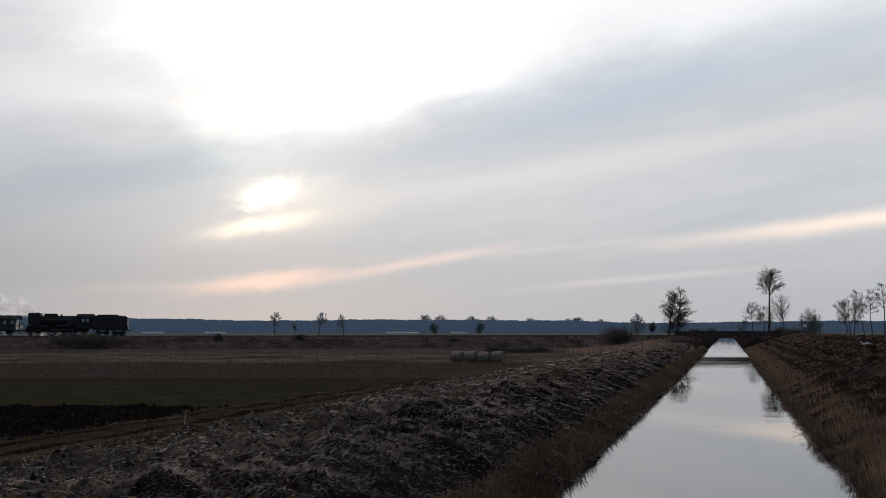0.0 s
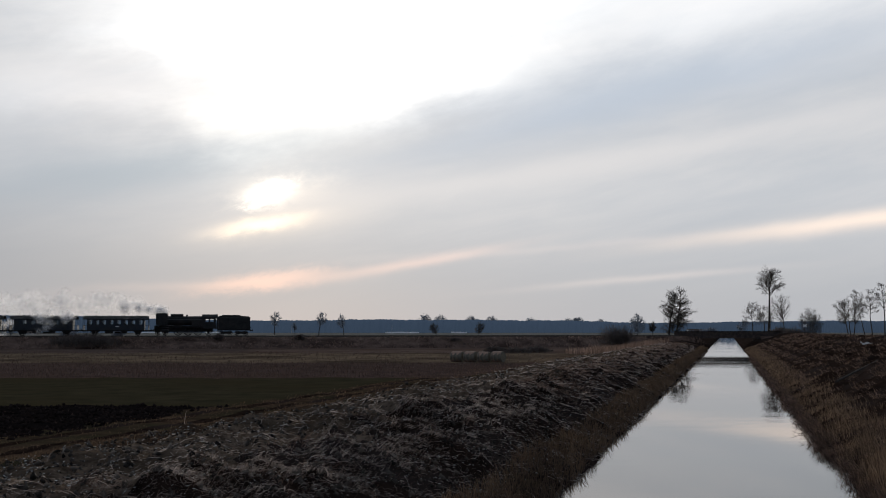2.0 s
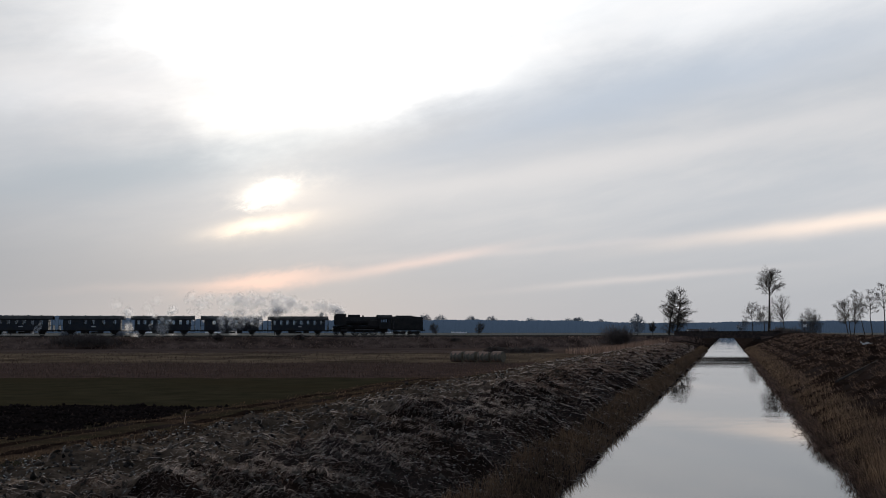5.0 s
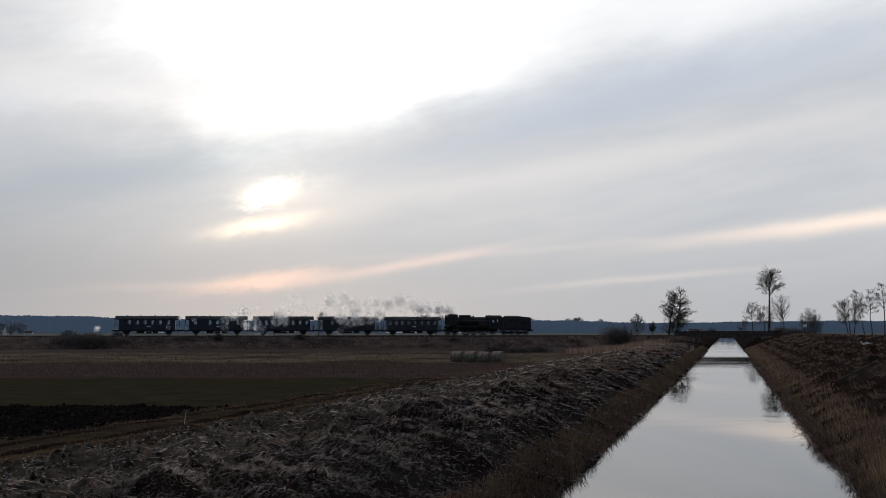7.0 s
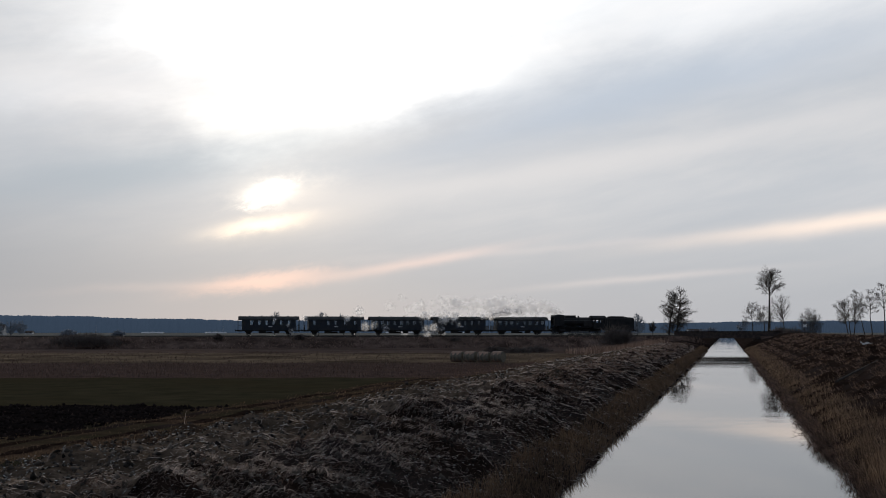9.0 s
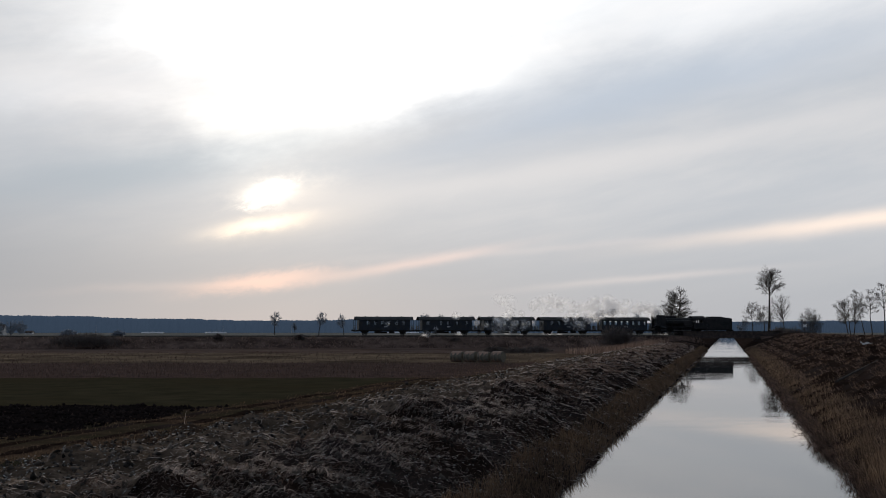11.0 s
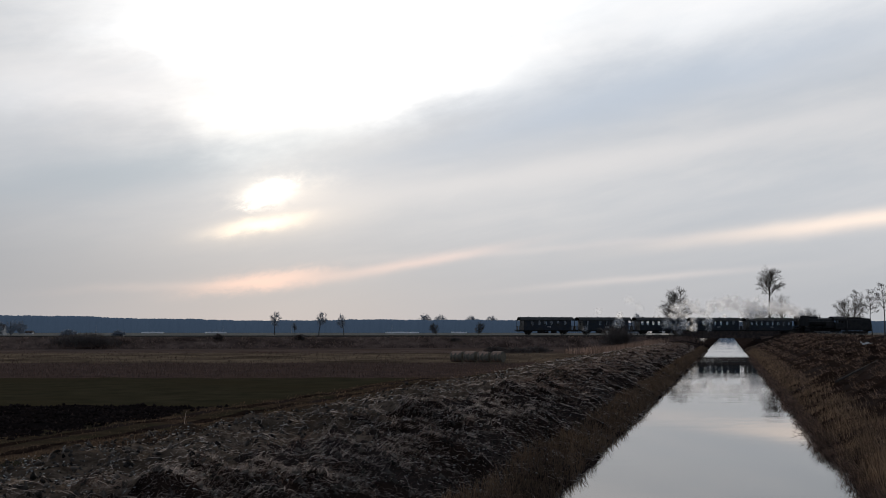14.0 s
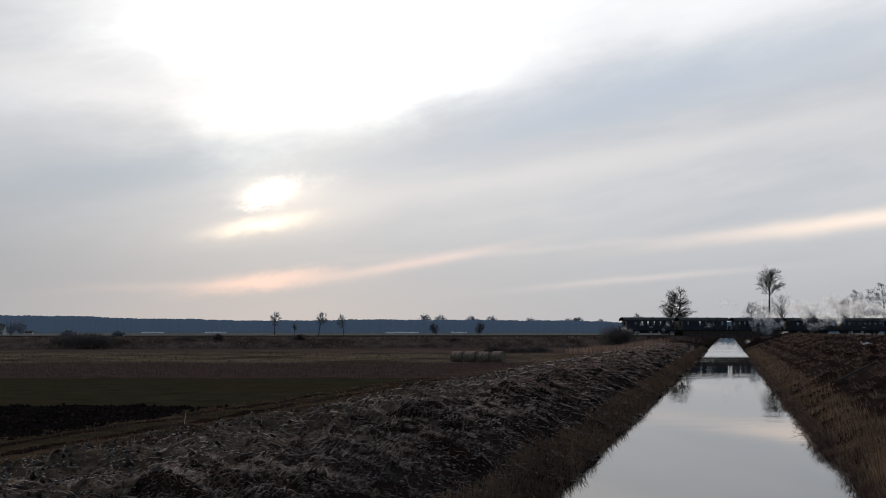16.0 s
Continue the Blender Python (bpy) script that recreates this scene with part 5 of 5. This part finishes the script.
    ok = (np.sin(q * 4.2 + 1.3 * wave(x, y, 7, 61)) + wave(x, y, 3, 62) > rng.uniform(-0.6, 1.5, len(r)))
    r, q, x, y = r[ok], q[ok], x[ok], y[ok]
    n = len(x)
    pick = rng.uniform(0, 1, n) < 0.7
    reddish = rng.uniform(0, 1, n) < 0.35
    for sel, to in ((pick & ~reddish, old), (pick & reddish, russet), (~pick, bank)):
        m = int(sel.sum())
        to.append(blades(rng, x[sel], y[sel], rng.uniform(0.10, 0.34, m), np.maximum(0.009, r[sel] * 0.00042), math.pi + down + rng.normal(0, 0.9, m), rng.uniform(0.4, 0.97, m)))
    r, q = along(rng, 1200, 17, 190, 6.0, 14.0)
    x, y = canal(r, q)
    n = len(x)
    bank.append(blades(rng, x, y, rng.uniform(0.1, 0.4, n), np.maximum(0.012, r * 0.0004), rng.uniform(0, 6.28, n), rng.uniform(0.8, 1.0, n), 0.1, sink=-0.03))
    # reeds along the right waterside
    r, q = along(rng, 46000, 15, 215, 3.05, 6.0)
    ok = rng.uniform(0, 1, len(r)) < np.interp(q, [3.05, 3.5, 4.5, 5.5], [0.35, 1.0, 0.65, 0.08]) * (0.65 + 0.75 * wave(*canal(r, q), 2.4, 64))
    r, q = r[ok], q[ok]
    x, y = canal(r, q)
    n = len(x)
    tall = np.interp(q, [3.05, 4.2, 6.4], [0.4, 0.85, 0.4]) * np.interp(r, [26, 60], [1.0, 0.45]) * (0.85 + 0.25 * wave(x, y, 4.0, 63))
    reed.append(blades(rng, x, y, tall * rng.uniform(0.45, 1.1, n), np.maximum(0.009, r * 0.0003), math.pi + down + rng.normal(0, 0.9, n), rng.uniform(0.02, 0.38, n), 0.3))
    # pale reeds at the far end of the left bank
    r, q = along(rng, 5000, 150, 205, -24, -11.0)
    ok = clumped(rng, r, q, 9.0, 65, 0.2)
    r, q = r[ok], q[ok]
    x, y = canal(r, q)
    n = len(x)
    bank.append(blades(rng, x, y, rng.uniform(0.5, 1.2, n), np.full(n, 0.05), rng.uniform(0, 6.28, n), rng.uniform(0.02, 0.3, n), 0.2))
    # small pale chips, coloured white to stand in for bright highlights
    r, q = along(rng, 9000, 9, 110, -15.0, -4.6)
    x, y = canal(r, q)
    n = len(x)
    chips.append(stalks(rng, x, y, rng.uniform(0.015, 0.06, n), np.maximum(0.006, r * 0.0006) * rng.uniform(0.5, 1.6, n), 0.05))
    cover("pale_chips", "pale chips scattered on the bank, bright highlights put into their white", chips, M_CHIP, "wood chips")
    cover("old_grass", "old grass hanging down the canal slopes, shade put into its dark colour", old, M_GRASSDARK)
    cover("margin_grass", "russet dry grass along the field margin", russet, M_MARGINGRASS)
    cover("bank_grass", "matted dead brown grass on the canal banks", bank, M_GRASS)
    cover("cut_stalks", "pale cut stalks and straw strewn over the bank", litter, M_LITTER, "straw")
    cover("reeds", "dry pale brown reeds along the water's edge", reed, M_REED, "reeds")

    # maize stubble in rows
    n = 15000
    row = np.round(rng.uniform(76, 111, n) / 0.75) * 0.75 + rng.normal(0, 0.06, n)
    x, y = rng.uniform(-70, 14, n), row
    ok = to_canal(x, y)[1] < -20
    x, y = x[ok], y[ok]
    n = len(x)
    cover("maize_stubble", "short cut maize stalks in rows", [blades(rng, x, y, rng.uniform(0.10, 0.30, n), np.full(n, 0.035), rng.uniform(0, 6.28, n), rng.uniform(0, 0.5, n), 0.1)], M_STUBBLE, "stubble")
    # thin tufts and stubble lines over the further strips
    n = 16000
    x, y = rng.uniform(-75, 25, n), rng.uniform(111, 172, n)
    ok = (to_canal(x, y)[1] < -19) & (np.sin(y * 1.1 + 0.6 * wave(x, y, 30, 71)) + wave(x, y, 12, 72) > rng.uniform(-1, 1.4, n))
    x, y = x[ok], y[ok]
    n = len(x)
    cover("field_tufts", "short pale tufts on the mown strips", [blades(rng, x, y, rng.uniform(0.08, 0.28, n), np.full(n, 0.07), rng.uniform(0, 6.28, n), rng.uniform(0.1, 0.9, n), 0.2)], M_STUBBLE)
    # embankment grass
    n = 26000
    s, k = rng.uniform(-60, 160, n), rng.uniform(-8.3, -3.0, n)
    x, y = TX + s * TC - k * TS, TY + s * TS + k * TC
    ok = (wave(x, y, 6, 67) + 0.5 * wave(x, y, 2, 68) > rng.uniform(-1, 0.9, n)) & (abs(s - S_BRIDGE) > 9)
    x, y, k = x[ok], y[ok], k[ok]
    z = np.interp(k, [-8.2, -2.75], [-0.1, 2.22]) - 0.1
    n = len(x)
    cover("embankment_tufts", "brown dead grass tufts on the embankment", [blades(rng, x, y, rng.uniform(0.25, 0.7, n), np.full(n, 0.075), rng.uniform(0, 6.28, n), rng.uniform(0.1, 0.8, n), 0.3, z=z)], M_GRASS)


build_grass()


def build_clods():
    """Turned lumps of soil on the ploughed strip and bare lumps on the bank."""
    rng = np.random.RandomState(19)
    x, y = rng.uniform(-40, -8, 9000), rng.uniform(33, 47.6, 9000)
    ok = (to_canal(x, y)[1] < -22.7)
    x, y = x[ok], y[ok]
    r, q = along(rng, 30000, 9, 120, -15.5, -5)
    x2, y2 = canal(r, q)
    dirs = np.array([(1, 0, 0), (0, 1, 0), (-1, 0, 0), (0, -1, 0), (0, 0, 1), (0, 0, -1)], float)
    tri = np.array([(0, 1, 4), (1, 2, 4), (2, 3, 4), (3, 0, 4), (1, 0, 5), (2, 1, 5), (3, 2, 5), (0, 3, 5)])
    for name, label, x, y, size, mat in (("soil_clods", "black turned clods of ploughed soil", x, y, rng.uniform(0.04, 0.13, len(x)), M_CLOD),
                                         ("bank_stones", "small stones and crumbs of earth on the bank", x2, y2, 0.012 + 0.085 * rng.uniform(0, 1, len(x2)) ** 3, M_STONES)):
        n = len(x)
        v = np.stack([x, y, ground_height(x, y)], 1)[:, None, :] + dirs[None] * size[:, None, None] * rng.uniform(0.5, 1.2, (n, 6, 1)) + rng.normal(0, 1, (n, 6, 3)) * size[:, None, None] * 0.2
        f = (np.arange(n)[:, None, None] * 6 + tri[None]).reshape(-1, 3)
        me = raw_mesh(name, v.reshape(-1, 3), f)
        me.materials.append(mat)
        tagged(new(name, me), label, "soil", kind="stuff")


build_clods()


# ---------------------------------------------------------------- small things
def build_bale(x, y, rz, length, r, label):
    t = thing("round_bale", label, "bale", "bales in a row", m=pose(x, y, float(ground_height(np.array([x]), np.array([y]))[0]) - 0.03, 0, 0, rz))
    n, seg = 26, 9
    rng = np.random.RandomState(int(x * 10) % 97)
    b = Build()
    for i in range(seg):
        u = i / (seg - 1)
        rr = r * (0.93 if i in (0, seg - 1) else 1.0 + 0.018 * math.sin(i * 2.1))
        for j in range(n):
            w = 6.2832 * j / n
            z = r + rr * math.sin(w) * (1 + 0.012 * rng.normal())
            b.v.append((-length / 2 + length * u, rr * math.cos(w) * 1.03, max(0.0, z * 0.97)))
    for i in range(seg - 1):
        for j in range(n):
            b.f.append((i * n + j, i * n + (j + 1) % n, (i + 1) * n + (j + 1) % n, (i + 1) * n + j))
    b.f += [tuple(reversed(range(n))), tuple((seg - 1) * n + j for j in range(n))]
    part("bale_body", b, M_HAY, t, smooth=False)
    s = Build()
    s.tube((-0.43 * length, 0, r * 0.97), (0.43 * length, 0, r * 0.97), r * 1.012, n=26, caps=False)
    part("net_wrap", s, M_BALE, t, "pale sagging net wrap")


for i in range(4):
    build_bale(1.65 + i * 1.53, 115.4 - i * 0.75, -26 + (3, -2, 2, -4)[i], 1.36, 0.62 + 0.02 * (i == 3), "pale weathered round bale lying in a row on the field")


def build_crossing_sign():
    x, y, _ = track(153.7, 3.2)
    t = thing("crossing_sign", "white diagonal cross sign on a post by the track", "sign", m=pose(x, y, 2.1, 0, 0, 12.78))
    b = Build()
    b.tube((0, 0, 0), (0, 0, 2.9), 0.05, n=8)
    part("post", b, M_UNDER, t)
    for a in (32, -32):
        b = Build()
        b.box(-0.6, 0.6, -0.10 - (0.02 if a > 0 else 0), -0.08 - (0.02 if a > 0 else 0), -0.09, 0.09)
        ob = part("cross_arm", b, M_WHITE, t)
        ob.matrix_basis = pose(0, 0, 2.6, 0, a, 0)


build_crossing_sign()


def build_tunnel(x, y, length, height, rz=0):
    t = thing("polytunnel", "long low white polytunnel on the far meadow", "polytunnel", "polytunnels", m=pose(x, y, 0, 0, 0, rz))
    b = Build()
    arc = [(3.0 * math.cos(radians(a)), height * math.sin(radians(a))) for a in range(0, 181, 15)]
    b.drawn(arc, -length / 2, length / 2)
    part("cover_film", b, M_FILM, t)
    for e in (-1, 1):
        b = Build()
        b.box(e * length / 2 + (0.01 if e > 0 else -0.05), e * length / 2 + (0.05 if e > 0 else -0.01), -0.9, 0.9, 0, height * 0.8)
        part("end_door", b, M_PLASTER, t)


for x, ln in ((-363.5, 27), (-284.7, 26), (-51.1, 42), (19.9, 20)):
    build_tunnel(x, 1250, ln, 1.7)


def build_house(x, y, w, h, label):
    t = thing("farmhouse", label, "house", "far farm buildings", m=pose(x, y, 0, 0, 0, 8))
    b = Build()
    b.box(-w / 2, w / 2, -4, 4, 0, h)
    b.v += [(-w / 2, -4, h), (-w / 2, 4, h), (-w / 2, 0, h * 1.9), (w / 2, -4, h), (w / 2, 4, h), (w / 2, 0, h * 1.9)]
    b.f += [(8, 10, 9), (11, 12, 13)]
    part("wall", b, M_PLASTER, t)
    for s in (-1, 1):
        b = Build()
        b.v = [(-w / 2 - 0.3, s * 4.4, h - 0.1), (w / 2 + 0.3, s * 4.4, h - 0.1), (w / 2 + 0.3, 0, h * 1.9 + 0.1), (-w / 2 - 0.3, 0, h * 1.9 + 0.1),
               (-w / 2 - 0.3, s * 4.4, h + 0.1), (w / 2 + 0.3, s * 4.4, h + 0.1), (w / 2 + 0.3, 0, h * 1.9 + 0.3), (-w / 2 - 0.3, 0, h * 1.9 + 0.3)]
        b.f = [(0, 1, 2, 3), (4, 7, 6, 5), (0, 4, 5, 1), (1, 5, 6, 2), (2, 6, 7, 3), (3, 7, 4, 0)]
        part("roof", b, M_TILE, t)
    for xx in (-w / 4, w / 4):
        b = Build()
        b.box(xx - 0.5, xx + 0.5, -4.05, -4.01, 1.0, 2.2)
        part("window", b, M_UNDER, t)


build_house(-337.1, 760, 7, 4.2, "pale farmhouse at the edge of the wood")
build_house(-372.6, 900, 6, 1.6, "low white shed on the far meadow")
build_house(226.9, 900, 14, 2.4, "low pale farm shed on the far meadow")
for x, y, h, sd in ((-311.6, 720, 12, 81), (-313.5, 740, 11, 82), (-332.0, 740, 12, 83)):
    crown_tree("rounded_tree", "dark twiggy tree beside the far farm", x, y, h, sd, 0.4, 0.55, 0.4, 60, 0.1, rise=0.7, twig=0.11, thin=0.06, group="trees on the far meadow")


def build_post(x, y, h):
    t = thing("utility_pole", "slim pale pole on the far meadow", "pole", "far poles", m=Matrix.Translation((x, y, 0)))
    b = Build()
    b.tube((0, 0, 0), (0, 0, h), 0.22, 0.14, 8)
    part("shaft", b, M_PLASTER, t)
    b = Build()
    b.box(-0.9, 0.9, -0.08, 0.08, h - 0.8, h - 0.6)
    part("crossarm", b, M_UNDER, t)


for x in (-399.7, -253.4, -174.4, -58.8):
    build_post(x, 1150, 9.0)

# low dark scrub behind the bales
for x, y, w, sd in ((8.4, 158, 4.2, 91), (11.6, 160, 6.0, 92), (15.2, 164, 5.2, 93)):
    shrub("low_scrub", "low dark tangle of dead scrub on the field", x, y, w, 1.25, sd, 110, 0.02, group="scrub behind the bales")


def build_debris():
    t = thing("plastic_sheet", "torn white plastic sheet caught on the bank", "litter", m=Matrix.Translation((34.9, 82.4, float(ground_height(np.array([34.9]), np.array([82.4]))[0]) + 0.02)))
    rng = np.random.RandomState(3)
    for ox, ln, hi in ((-0.5, 0.7, 0.30), (0.0, 0.75, 0.22), (0.35, 0.6, 0.12), (1.8, 0.5, 0.10), (2.2, 0.45, 0.10)):
        b = Build()
        n = 10
        for i in range(n):
            u = i / (n - 1)
            c = (ox + u * ln, 0.12 * math.sin(u * 5 + ox), hi * (0.35 + 0.65 * abs(math.cos(u * 4 + ox))) + 0.03 * rng.normal())
            w = 0.10 * (1 - abs(u - 0.5))
            b.v += [(c[0], c[1] - w * 0.5, c[2] - w), (c[0], c[1] + w * 0.5, c[2] + w)]
        b.f = [(2 * i, 2 * i + 2, 2 * i + 3, 2 * i + 1) for i in range(n - 1)]
        part("torn_strip", b, M_WHITE, t)
    # a fallen twig over the water's edge
    rng = np.random.RandomState(8)
    limbs = []
    grow(rng, np.array([0.35, 0, -0.05]), np.array([-0.95, -0.1, 0.28]), 0.3, 0.012, 1, limbs, 0.6, 0.2, 0.006)
    t = thing("fallen_twig", "dead forked twig sticking out over the water", "twig", m=Matrix.Translation((13.55, 38.8, WATER + 0.08)))
    v, f = branch_mesh(limbs, 4)
    part("twig", raw_mesh("twig", v, f), M_BARK, t)
    # a dark pole lying up the right bank
    t = thing("lying_branch", "long dark branch lying on the grassy bank", "branch")
    a = [canal(58, 5.6), canal(66, 9.0)]
    pts = [(x, y, float(ground_height(np.array([x]), np.array([y]))[0]) + 0.1) for x, y in a]
    b = Build()
    b.tube(pts[0], pts[1], 0.07, 0.04, 7)
    part("branch", b, M_BARK, t)


build_debris()


# ---------------------------------------------------------------- motion of the train
def motions():
    times = [i * 0.2 for i in range(81)]
    for ob, back in MOVING:
        walk(ob, [(t, Matrix.Translation(track(SPEED * t + back, 0, RAIL)) @ pose(0, 0, 0, 0, 0, 12.78)) for t in times])
    for ob, x, r in WHEELS:
        step = 1 if r < 0.7 else 2
        turn = math.degrees(SPEED / r / FPS)
        walk(ob, [(i / FPS, pose(x, 0, r, 0, (turn * i) % 360, 0)) for i in range(0, 481, step)])
    turn = SPEED / 0.875 / FPS
    for ob, x, z, crank in RODS:
        walk(ob, [(i / FPS, pose(x + crank * math.sin(turn * i), 0, z + crank * math.cos(turn * i))) for i in range(0, 481, 2)])
    for ob, rows in PUFFS:
        walk(ob, rows)


motions()
